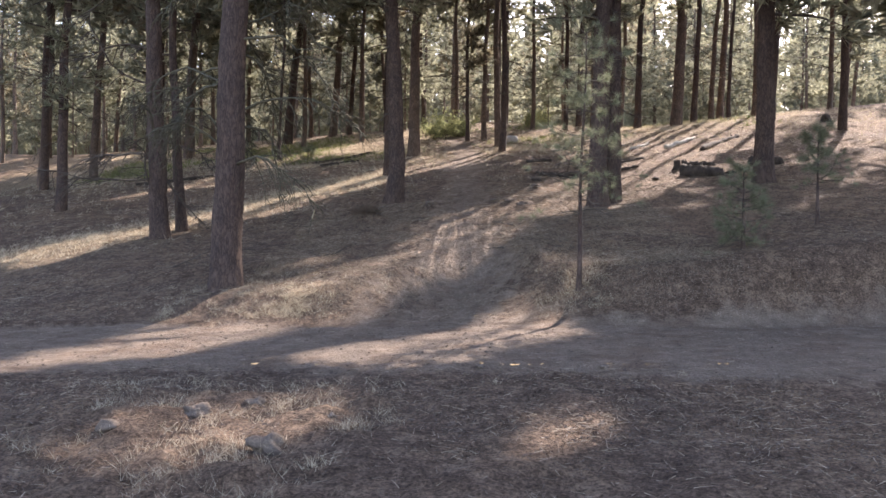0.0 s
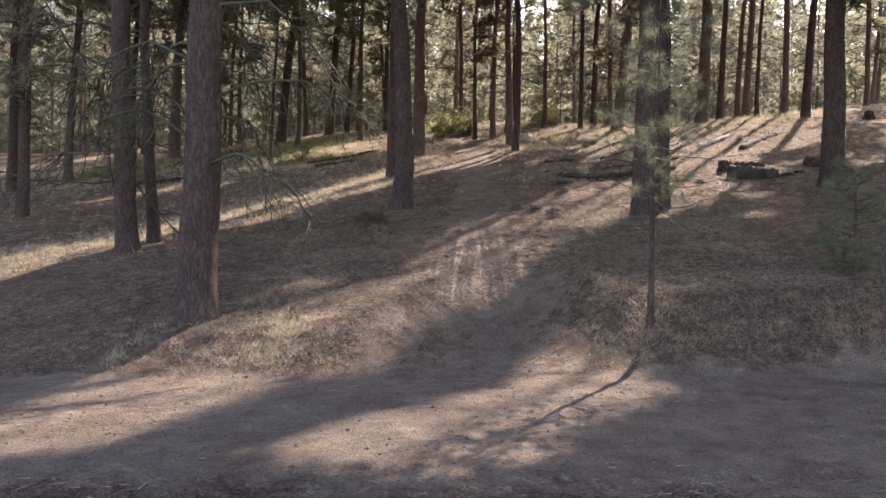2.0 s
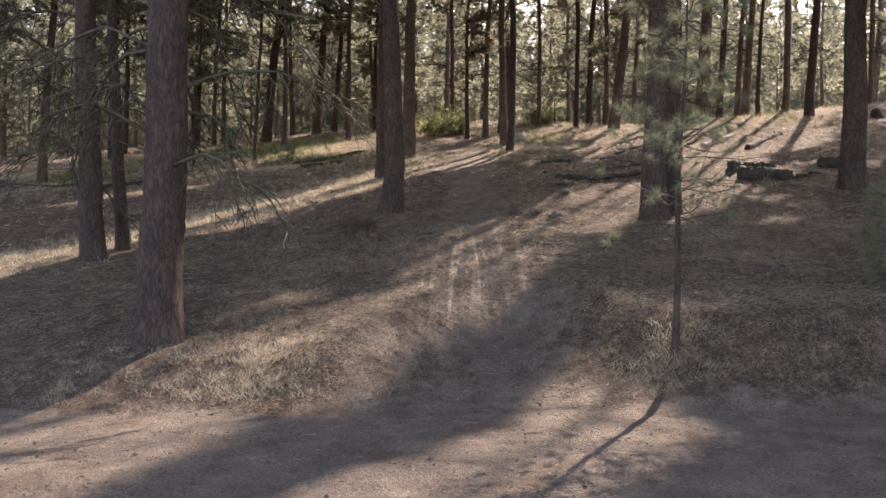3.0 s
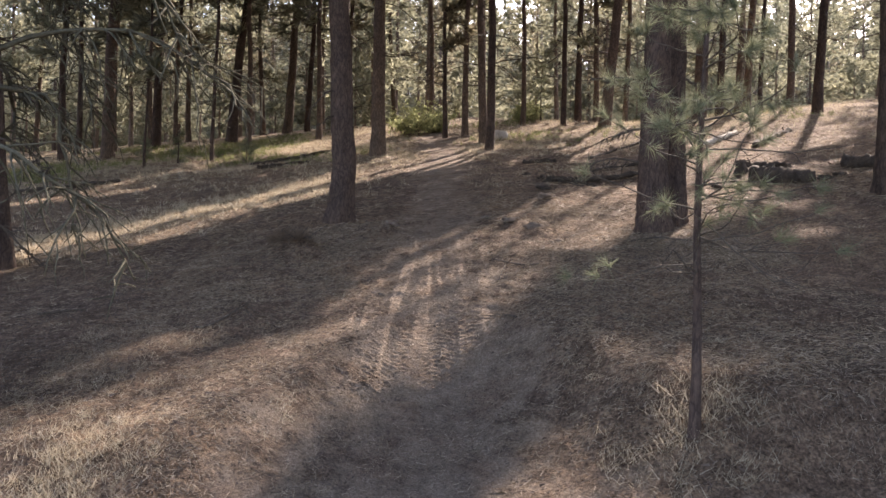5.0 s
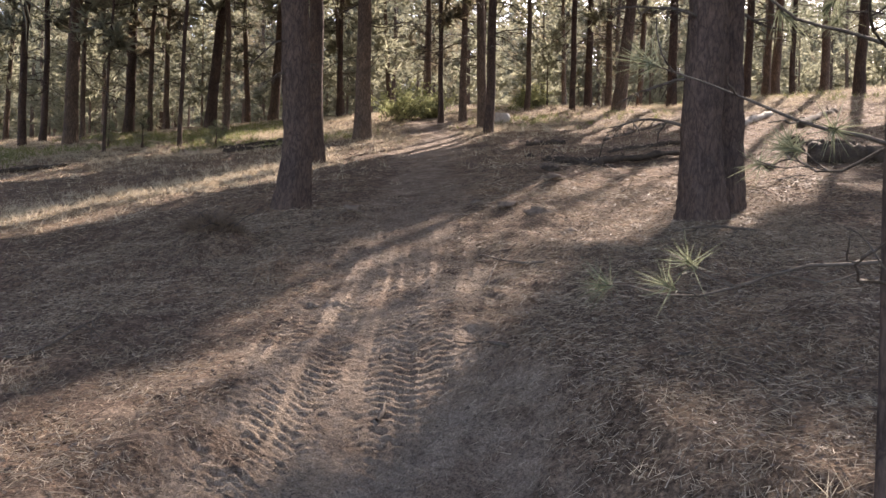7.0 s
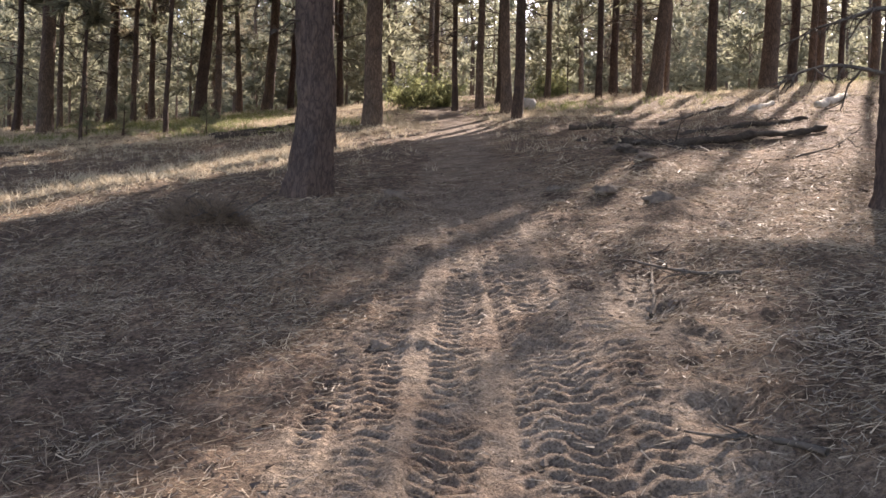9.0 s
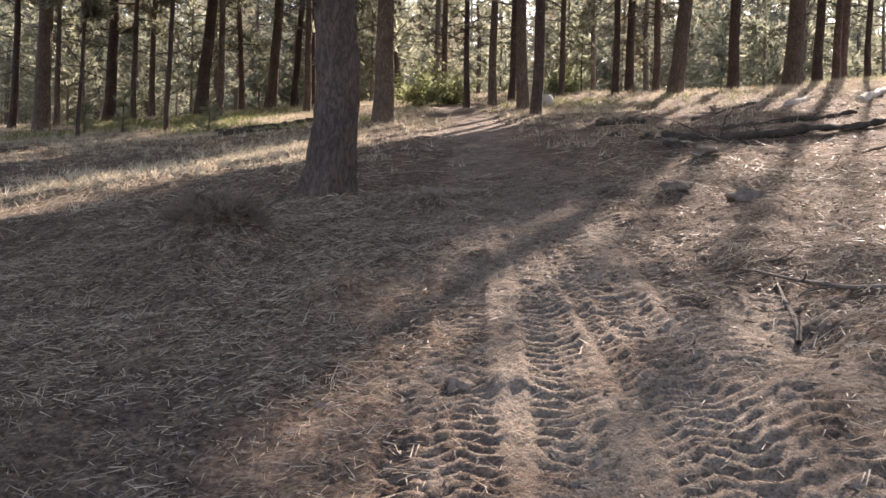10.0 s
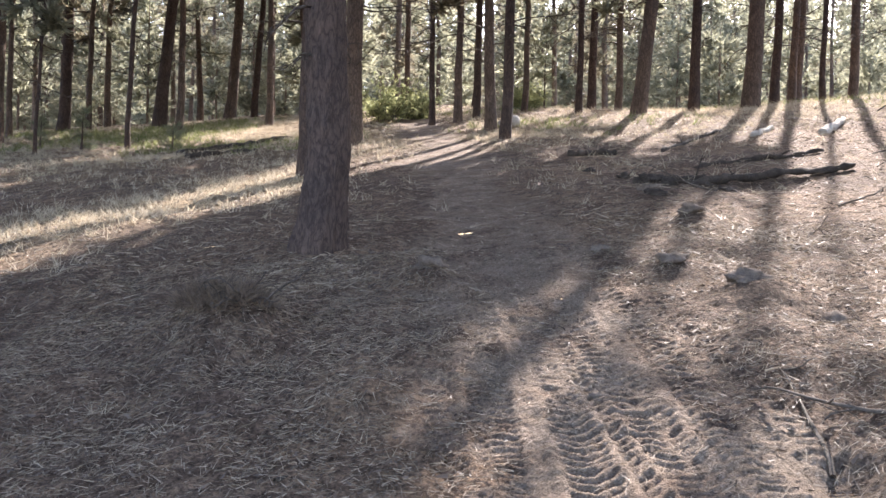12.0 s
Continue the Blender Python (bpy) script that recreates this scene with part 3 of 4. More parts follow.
PINES = [  # place, radius, lean
    (-12.1, 25.7, 0.16, 0.03), (-17.2, 35.0, 0.20, 0.04), (-16.2, 33.0, 0.15, 0.02), (-15.6, 36.2, 0.17, 0.05), (-16.0, 44.0, 0.16, 0.02), (-1.6, 34.6, 0.225, 0.02),
    (2.0, 33.2, 0.125, 0.01), (1.97, 35.5, 0.14, -0.02), (2.2, 40.6, 0.10, 0.02), (1.5, 39.4, 0.12, 0.02), (0.74, 39.9, 0.09, 0.0), (-4.8, 44.3, 0.12, 0.01), (-7.85, 38.0, 0.075, 0.02),
    (-7.7, 43.3, 0.12, 0.01), (-9.2, 46.6, 0.24, 0.10), (-13.4, 42.4, 0.26, 0.04), (-13.1, 47.6, 0.22, 0.05), (-12.0, 47.2, 0.11, 0.03), (-16.3, 46.4, 0.13, 0.03), (-14.6, 46.4, 0.11, 0.02),
    (-10.3, 37.9, 0.05, 0.03), (-7.2, 50.2, 0.22, 0.08), (-6.2, 50.8, 0.15, 0.04), (4.05, 42.2, 0.10, 0.01), (6.4, 42.3, 0.14, 0.03), (6.5, 37.5, 0.20, 0.12), (5.5, 40.3, 0.11, -0.01),
    (6.75, 40.3, 0.11, 0.0), (8.5, 38.4, 0.15, 0.03), (10.3, 38.4, 0.26, 0.03), (11.2, 38.7, 0.14, 0.02), (12.3, 39.8, 0.12, 0.05), (12.9, 39.0, 0.09, 0.02), (13.2, 41.2, 0.17, 0.03),
    (13.8, 36.2, 0.17, 0.04), (14.4, 39.9, 0.15, 0.01), (13.9, 29.8, 0.15, 0.0), (17.4, 38.7, 0.11, 0.02), (-3.9, 49.0, 0.13, 0.02), (0.2, 47.5, 0.12, 0.0), (3.0, 47.5, 0.14, 0.02), (9.2, 45.5, 0.13, 0.02)]
for n, (px, py, pr, ln) in enumerate(PINES):
    tall = 17 + 18 * pr + (n * 37 % 10) * 0.35
    pine(px, py, pr, tall, (ln, 0.01), 0.05, False, 100 + n, low=3.2 + (n * 53 % 10) * 0.4 if pr < 0.2 else 5.0, reach=1.5 + 5 * pr, limbs=30, per=15, bare=9,
         needles=NEEDLE_BROWN if n % 7 == 3 else NEEDLE, mat=BARK_FAR if n % 2 else BARK, spray_size=(0.32, 0.045, 16) if py < 37 else (0.46, 0.085, 10))
# unseen pines beside the walk, added out of view so that their crowns shade it
for n, (px, py, pr) in enumerate([(10.6, 17.0, 0.2), (14.4, 22.0, 0.22), (16.6, 27.0, 0.2), (20.2, 33.0, 0.2), (8.8, 14.4, 0.18), (13.2, 17.6, 0.2), (19.2, 28.0, 0.22), (-16.5, 24.0, 0.18), (11.5, 20.0, 0.2), (10.9, 13.6, 0.2), (12.6, 14.6, 0.2), (15.8, 24.6, 0.2), (10.5, 6.2, 0.2)]):
    pine(px, py, pr, 18, (0.01, 0), 0.04, False, 300 + n, low=4.0, reach=3.2, limbs=36, per=18, bare=3, spray_size=(0.6, 0.17, 5))

# ---- bare drooping branches of the two nearest pines ----
rnd = random.Random(5)
for k in range(22):
    turn = rnd.choice((0.1, 0.3, -0.3, 0.6, -0.6, 2.8, 3.4)) + rnd.uniform(-0.25, 0.25)
    h = 1.9 + 4.6 * (k + rnd.random()) / 22
    c, r = along(axis_a, h)
    me = dead_limb(c, turn, rnd.uniform(0.25, 0.7), rnd.uniform(1.3, 2.5), rnd.uniform(0.12, 0.24), 0.024, rnd, 20, TWIG_MOSSY, rnd.uniform(0.1, 0.45), 0.27)
    part("dead_branch", me, tree_a, "grey lichened dead branch")
for turn, h, l, rise, droop in [(2.9, 1.4, 2.6, 0.05, 0.03), (3.3, 2.0, 3.0, 0.15, 0.05), (2.6, 2.9, 2.8, 0.25, 0.06), (3.1, 3.6, 3.2, 0.2, 0.05), (3.4, 4.4, 2.6, 0.2, 0.05), (0.2, 1.6, 1.8, 0.0, 0.03), (-0.3, 2.4, 1.6, 0.1, 0.06), (0.1, 3.3, 1.5, 0.2, 0.07), (-2.6, 1.2, 1.8, 0.0, 0.04), (2.2, 0.9, 1.6, 0.1, 0.05)]:
    c, r = along(axis_f, h)
    part("dead_branch", dead_limb(c, turn, rise, l, droop, 0.028, rnd, 16, TWIG, 0.12, 0.24), tree_f, "bare dead branch")


for turn, h, l, rise, droop in [(3.35, 0.95, 1.0, 0.25, 0.08), (3.1, 1.5, 0.9, 0.1, 0.04), (3.7, 2.1, 1.1, 0.2, 0.06)]:
    c, r = along(axis_d, h)
    part("dead_branch", dead_limb(c, turn, rise, l, droop, 0.02, rnd, 9, TWIG, 0.25, 0.16), tree_d, "bare drooping branch")


# ---- young pines with long needles ----
def young_pine(x, y, height, radius, reach, whorls, seed, label, low=0.31, needle=0.155, bare_low=True):
    """A thin stem with whorls of crooked twigs; long needles stand in tufts at their tips."""
    rnd, rng = random.Random(seed), np.random.default_rng(seed)
    z = float(ground_z(x, y))
    tree = thing("young_pine", x, y, z, label, "sapling")
    me, axis = trunk_mesh(radius, height, (0.02, 0.0), 0.015, 12, 26, 0, seed, BARK, 0.25)
    part("trunk", me, tree)
    for w in range(whorls):
        f = w / (whorls - 1)
        h = height * (low + (0.97 - low) * f)
        for k in range(5 if f < 0.85 else 3):
            c, r = along(axis, h + rnd.uniform(-0.12, 0.12) * height / 4)
            turn = rnd.random() * 2 * math.pi
            l = reach * (1.05 - 0.5 * f) * rnd.uniform(0.55, 1.15)
            verts, faces, tips, ways = [], [], [], []
            main = limb_points(c, turn, rnd.uniform(-0.25, 0.2) + 0.4 * f, l, -0.035, rnd, 8, 0.15)
            tube(verts, faces, main, [max(0.003, 0.0078 * (1 - 0.7 * i / 8)) for i in range(9)], 5)
            dead = bare_low and f < 0.35 and rnd.random() < 0.3
            if not dead:
                tips.append(main[-1]), ways.append((main[-1] - main[-2]).normalized())
            for _ in range(rnd.randrange(3, 6)):
                i = rnd.randrange(2, 8)
                tw = limb_points(main[i], turn + rnd.choice((-1, 1)) * rnd.uniform(0.4, 1.3), rnd.uniform(-0.5, 0.6), l * rnd.uniform(0.15, 0.36), -0.05, rnd, 5, 0.22)
                tube(verts, faces, tw, [0.004, 0.0036, 0.0033, 0.003, 0.0026, 0.0022], 4)
                if not dead and rnd.random() < 0.68:
                    tips.append(tw[-1]), ways.append((tw[-1] - tw[-2]).normalized())
            limb = part("branch", mesh_of("branch", verts, faces, TWIG, True), tree)
            if tips:
                spray = tufts(np.array([tuple(p) for p in tips]), np.array([tuple(p) for p in ways]), 56 + int(30 * f), needle, 0.0039, 0.7, rng)
                part("foliage", tri_mesh("foliage", spray, NEEDLE_YOUNG), limb, "tufts of long green needles")["kind"] = "stuff"
    c, r = along(axis, height * 0.99)
    spray = tufts(np.array([tuple(c)]), np.array([(0, 0, 1.0)]), 70, needle, 0.0042, 0.5, rng)
    part("foliage", tri_mesh("foliage", spray, NEEDLE_YOUNG), tree)
    return tree


young_pine(2.0, 13.05, 4.1, 0.037, 1.02, 12, 21, "slender young pine with long green needles above the road")
young_pine(4.75, 13.6, 1.3, 0.03, 0.62, 8, 22, "small bushy young pine in the shade of the bank", 0.1, 0.15, False)
young_pine(6.55, 15.0, 1.7, 0.03, 0.55, 6, 23, "thin young pine in the shade above the road", 0.45, 0.15)
for sx, sy, sh in ((-9.2, 38.2, 1.1), (-11.2, 40.5, 0.9), (5.0, 43.5, 2.4), (-6.3, 36.5, 0.7)):
    young_pine(sx, sy, sh, 0.03, 0.45, 4, int(sy * 10), "pine seedling in pale grass far up the slope", 0.15, 0.15, False)


# ---- shrub ----
def shrub(x, y, wide, tall, seed, label, leaf=None):
    rnd, rng = random.Random(seed), np.random.default_rng(seed)
    z = float(ground_z(x, y))
    bush = thing("shrub", x, y, z, label, "shrub")
    verts, faces, spots = [], [], []
    for _ in range(40):
        pts = limb_points(Vector((rnd.gauss(0, wide * 0.2), rnd.gauss(0, wide * 0.15), -0.05)), rnd.random() * 6.283, rnd.uniform(0.6, 2.5), tall * rnd.uniform(0.6, 1.15), 0.03, rnd, 6, 0.12)
        tube(verts, faces, pts, [0.012 * (1 - 0.8 * i / 6) + 0.002 for i in range(7)], 4)
        for _ in range(26):
            k = rnd.randrange(1, 6)
            spots.append(pts[k].lerp(pts[k + 1], rnd.random()) + Vector((rnd.gauss(0, 0.1), rnd.gauss(0, 0.1), rnd.gauss(0, 0.08))))
    part("stemwork", mesh_of("stemwork", verts, faces, TWIG, True), bush)["kind"] = "stuff"
    s = np.array([tuple(p) for p in spots])
    w = rng.normal(size=s.shape)
    w /= np.linalg.norm(w, axis=1, keepdims=True)
    part("foliage", tri_mesh("foliage", tufts(s, w, 5, 0.10, 0.055, 0.9, rng), leaf or LEAF), bush)["kind"] = "stuff"


shrub(-0.75, 42.2, 1.6, 1.6, 31, "yellow-green leafy shrub at the bend of the trail")
shrub(0.35, 43.0, 1.1, 1.2, 32, "small yellow-green leafy shrub beside the trail")
shrub(4.5, 43.8, 0.9, 1.0, 33, "low pale green shrub under the pines")


# ---- logs, stumps, rock, clods ----
def log(x0, y0, x1, y1, radius, mat, seed, label, stubs=2, lift=0.0):
    rnd = random.Random(seed)
    z0, z1 = float(ground_z(x0, y0)) + radius * 0.45, float(ground_z(x1, y1)) + radius * 0.45 + lift
    base = Vector((x0, y0, z0))
    ob = thing("fallen_log", x0, y0, z0, label, "log")
    d = Vector((x1, y1, z1)) - base
    n = 34
    verts, faces, pts, rad = [], [], [], []
    for i in range(n + 1):
        p = d * (i / n) + Vector((0, 0, 0.015 * math.sin(i * 0.5 + seed)))
        pts.append(p)
        rad.append(radius * (1 - 0.3 * i / n) * (1 + 0.12 * math.sin(i * 1.3 + seed)) * (0.8 if i in (0, n) else 1))
    tube(verts, faces, pts, rad, 14)
    faces.append(tuple(range(13, -1, -1)))
    for v in verts:
        size = min(radius, 0.08)
        v += noise.noise_vector(v * 4 + Vector((seed, 0, 0))) * size * (0.6 if mat is LOG_DARK else 0.25) + noise.noise_vector(v * 13 + Vector((seed, 3, 0))) * size * (0.5 if mat is LOG_DARK else 0.25)
    part("stem", mesh_of("stem", verts, faces, mat, True), ob)
    for _ in range(stubs):
        k = rnd.randrange(3, n - 2)
        part("stub", dead_limb(pts[k], rnd.random() * 6.28, rnd.uniform(0.3, 1.2), rnd.uniform(0.12, 0.35), 0.03, radius * 0.22, rnd, 2, mat), ob)


log(6.45, 23.35, 7.3, 22.5, 0.19, LOG_DARK, 1, "thick short charred log lying on the slope", 1)
log(8.55, 23.9, 9.15, 23.2, 0.18, LOG_DARK, 13, "sawn-off charred log beside a pine", 0)
log(6.9, 25.0, 7.7, 24.4, 0.09, LOG_DARK, 14, "charred branch wood behind a thick log", 1)
log(7.5, 29.3, 9.1, 31.3, 0.085, LOG_GREY, 2, "bleached grey log on the sunlit slope", 1)
log(8.5, 28.4, 10.8, 31.6, 0.11, LOG_DARK, 3, "long dark fallen log on the slope")
log(3.2, 25.0, 5.6, 25.05, 0.06, LOG_DARK, 4, "dark half-buried log across the slope")
log(3.9, 26.5, 6.2, 26.9, 0.05, LOG_DARK, 5, "dark rotting log among needles")
log(4.4, 29.4, 6.5, 31.6, 0.05, LOG_DARK, 6, "thin dark fallen log")
log(2.65, 29.6, 3.5, 29.3, 0.07, LOG_DARK, 15, "short dark rotting log beside the trail", 1)
log(-5.8, 34.9, -3.3, 37.6, 0.085, LOG_DARK, 7, "dark fallen log in pale grass")
log(-5.2, 33.2, -3.9, 34.9, 0.07, LOG_DARK, 8, "dark broken log in pale grass")
log(-12.2, 32.2, -9.4, 33.0, 0.07, LOG_DARK, 9, "dark log in the grass")
log(2.75, 25.9, 4.1, 25.3, 0.055, LOG_DARK, 10, "charred broken branch on the slope")
log(6.4, 29.9, 7.3, 30.9, 0.06, LOG_GREY, 12, "bleached split log on the slope", 0)


def lump(name, x, y, rx, ry, rz, mat, seed, label, category, sink=0.25, rough=0.3):
    bm = bmesh.new()
    bmesh.ops.create_icosphere(bm, subdivisions=3, radius=1)
    for v in bm.verts:
        d = 1 + rough * noise.noise(v.co * 1.3 + Vector((seed * 3.1, 0, 0))) + rough * 0.5 * noise.noise(v.co * 3.7 + Vector((0, seed, 0)))
        v.co = Vector((v.co.x * rx, v.co.y * ry, v.co.z * rz)) * d
    me = bpy.data.meshes.new(name)
    bm.to_mesh(me)
    bm.free()
    me.materials.append(mat)
    me.polygons.foreach_set("use_smooth", np.ones(len(me.polygons), bool))
    ob = new(name, me)
    ob.location = (x, y, float(ground_z(x, y)) + rz * (1 - 2 * sink))
    return tagged(ob, label, category)


lump("rock", 2.62, 36.4, 0.30, 0.26, 0.21, ROCK, 3, "pale rounded rock beside the trail", "rock", 0.2)


def brush_heap(x, y, wide, tall, seed, label):
    rnd, rng = random.Random(seed), np.random.default_rng(seed)
    heap = thing("brush_heap", x, y, float(ground_z(x, y)), label, "brush")
    a, f = rng.uniform(0, 6.283, 160), np.sqrt(rng.random(160))
    p = np.stack([wide * f * np.cos(a), wide * 0.8 * f * np.sin(a), tall * (1 - f * f) * rng.uniform(0.3, 1, 160) - 0.02], 1)
    w = np.stack([np.cos(a), np.sin(a), rng.uniform(0.2, 1.5, 160)], 1)
    w /= np.linalg.norm(w, axis=1, keepdims=True)
    part("brushwork", tri_mesh("brushwork", tufts(p, w, 18, 0.13, 0.006, 0.7, rng), BRUSH), heap)["kind"] = "stuff"
    for _ in range(12):
        part("twig", dead_limb(Vector((rnd.gauss(0, wide * 0.4), rnd.gauss(0, wide * 0.3), 0.02)), rnd.random() * 6.28, rnd.uniform(0.1, 0.8), rnd.uniform(0.2, 0.45), 0.03, 0.006, rnd, 3, TWIG), heap)


brush_heap(-2.0, 19.8, 0.36, 0.21, 34, "low dark heap of dead brush on the slope")


for cx, cy, cr in [(-1.25, 5.7, 0.2), (-2.0, 6.6, 0.16), (-1.6, 6.9, 0.13), (-2.5, 6.1, 0.15), (-0.9, 6.4, 0.1), (1.55, 8.3, 0.08), (0.3, 8.2, 0.07)]:
    lump("dirt_clod", cx, cy, cr * 0.6, cr * 0.5, cr * 0.35, CLOD, int(cx * 17 + cy * 5), "clod of brown dirt on the road shoulder", "clod", 0.4, 0.8)


def stump(x, y, r, h, seed, label):
    me, _ = trunk_mesh(r, h, (0, 0), 0.0, 28, 12, 0.05, seed, LOG_DARK, 0.5, 0.3)
    for v in me.vertices:
        v.co += noise.noise_vector(v.co * 7 + Vector((seed, 0, 0))) * r * 0.3
    ob = new("stump", me)
    ob.location = (x, y, float(ground_z(x, y)))
    tagged(ob, label, "stump")


stump(6.5, 24.1, 0.10, 0.28, 62, "narrow charred stump at the end of a log")
stump(14.9, 33.4, 0.14, 0.3, 63, "dark low stump in pale grass")
for n, (cx, cy, cr) in enumerate([(2.85, 25.55, 0.13), (3.05, 25.15, 0.12), (3.3, 24.7, 0.09), (2.7, 26.2, 0.08), (3.5, 24.35, 0.08), (2.45, 24.0, 0.09), (5.6, 22.9, 0.08), (7.6, 22.7, 0.10), (8.0, 23.0, 0.08), (2.5, 27.4, 0.07)]):
    lump("charred_chunk", cx, cy, cr * 1.3, cr * 0.8, cr * 0.6, LOG_DARK, 40 + n, "charred chunk of broken log on the slope", "charred wood", 0.3, 0.9)
for cx, cy, cr in [(-0.45, 17.1, 0.06), (1.72, 19.9, 0.17), (1.42, 20.62, 0.14), (-0.5, 20.95, 0.16), (2.25, 22.35, 0.15), (0.2, 18.33, 0.06), (2.0, 19.2, 0.14), (2.45, 24.3, 0.16), (1.1, 21.6, 0.09)]:
    lump("dirt_clod", cx, cy, cr * 0.85, cr * 0.7, cr * 0.4, CLOD, int(cx * 31 + cy * 7), "clod of brown dirt thrown up beside the trail", "clod", 0.45, 0.7)


def stick(x, y, turn, length, thick, seed, mat=TWIG):
    r = random.Random(seed)
    z = float(ground_z(x, y)) + thick
    me = dead_limb(Vector((0, 0, 0)), turn, float(ground_z(x + math.cos(turn) * 0.3, y + math.sin(turn) * 0.3) - ground_z(x, y)) / 0.3 + 0.05, length, 0.004, thick, r, 4, mat)
    me.name = "stick"
    ob = new("stick", me)
    ob.location = (x, y, z)
    tagged(ob, "broken dead stick lying on the needles", "stick", "sticks on the slope")


for sx, sy, tr, sl in [(-2.75, 15.3, 0.3, 0.95), (0.95, 17.4, 1.35, 1.0), (-2.4, 16.0, 0.1, 0.7), (1.5, 17.6, 2.7, 0.7), (2.9, 16.6, 0.5, 0.9), (1.9, 15.0, 0.2, 0.8), (3.6, 18.1, 2.9, 0.8), (-1.4, 17.7, 0.8, 0.5), (0.2, 15.2, 1.0, 0.4),
                       (-4.6, 17.2, 0.4, 0.9), (2.6, 20.9, 0.9, 0.8), (4.2, 23.0, 0.2, 1.2), (-3.4, 21.4, 0.3, 0.8), (1.0, 15.6, 2.0, 0.5), (5.2, 21.6, 0.4, 0.9), (-5.2, 15.6, 0.2, 0.7), (3.3, 24.2, 2.8, 0.9)]:
    stick(sx, sy, tr, sl, 0.012, int(sx * 100 + sy * 10))

# ---- far forest ----
def far_pine(seed):
    rnd = random.Random(seed)
    h, r = 13 + rnd.random() * 5, 0.08 + rnd.random() * 0.1
    tree = thing("pine_tree", 0, 0, -100, "slender pine of the forest behind the slope", "tree", "far pines")
    me, axis = trunk_mesh(r, h, (rnd.uniform(-0.03, 0.06), 0), 0.06, 9, 14, 0, seed, BARK_FAR if seed % 3 == 0 else BARK_HAZED)
    part("trunk", me, tree)
    wood, spray = crown_meshes(axis, h, 1.4 + rnd.random() * 2.4, 1.9, 32, 15, (0, 0, 0), seed, (0.46, 0.092, 6), False, 2, 3)
    part("branchwork", wood, tree)["kind"] = "stuff"
    part("crown", tri_mesh("crown", spray, NEEDLE_BROWN if seed % 5 == 0 else NEEDLE), tree)["kind"] = "stuff"
    return tree


MODELS = [far_pine(500 + k) for k in range(8)]
rnd = random.Random(77)
spots = [(p[0], p[1]) for p in PINES]
used = set()
tries = 0
while len(spots) < len(PINES) + 195 and tries < 20000:
    tries += 1
    y = 48 + 62 * rnd.random() ** 1.2
    x = rnd.uniform(-0.72, 0.72) * y
    if rnd.random() < 0.12:
        x, y = rnd.uniform(-30, -17.5), rnd.uniform(27, 48)
        if x > -0.58 * y:
            continue
    if min((x - a) ** 2 + (y - b) ** 2 for a, b in spots) < 5.0 or abs(x - trail_x(48)) < 1.2 and y < 53:
        continue
    if y < 60:   # no crown stands in the way of the sun over a clearing
        hs = np.arange(2, 15, 1.0)
        up = np.stack([np.full(13, x), np.full(13, y), float(ground_z(x, y)) + hs], 1)
        if sunlit(*falls_on(up)).max() > 0.5:
            continue
    spots.append((x, y))
    k = len(spots) % len(MODELS)
    m = pose(x, y, float(ground_z(x, y)), 0, 0, rnd.uniform(0, 360))
    if k not in used:
        used.add(k)
        MODELS[k].matrix_basis = m
    else:
        copy_thing(MODELS[k], m)


def young_woods():
    """Bushy young pines among the far trunks, too many to count."""
    rnd, rng = random.Random(78), np.random.default_rng(78)
    verts, faces, sprays, models, made, tries = [], [], [], [], 0, 0
    for k in range(5):
        h = 4.5 + rnd.random() * 3
        axis = [(Vector((0, 0, -0.3)), 0.07), (Vector((0.05, 0, h * 0.5)), 0.05), (Vector((0, 0, h)), 0.01)]
        models.append((h, crown_meshes(axis, h, 0.5, 1.5, 24, 13, (0, 0, 0), 700 + k, (0.46, 0.10, 5), False, 2, 3)[1]))
    while made < 215 and tries < 6000:
        tries += 1
        y = rnd.uniform(50 if made < 150 else 64, 108)
        x = rnd.uniform(-0.68, 0.68) * y
        if min((x - a) ** 2 + (y - b) ** 2 for a, b in spots) < 2.0:
            continue
        spots.append((x, y))
        made += 1
        h, spray = models[made % 5]
        z, a = float(ground_z(x, y)), rnd.uniform(0, 6.283)
        turn = np.array([(math.cos(a), math.sin(a), 0), (-math.sin(a), math.cos(a), 0), (0, 0, 1)])
        sprays.append(spray @ turn + np.array((x, y, z)))
        tube(verts, faces, [Vector((x, y, z - 0.3)), Vector((x, y, z + h * 0.5)), Vector((x, y, z + h))], [0.07, 0.05, 0.01], 6)
    ob = thing("young_woods", 0, 0, 0, "thicket of bushy young pines among the far trunks", "woods", kind="stuff")
    part("stemwork", mesh_of("stemwork", verts, faces, BARK_HAZED), ob)
    part("foliage", tri_mesh("foliage", np.concatenate(sprays), NEEDLE), ob)


young_woods()


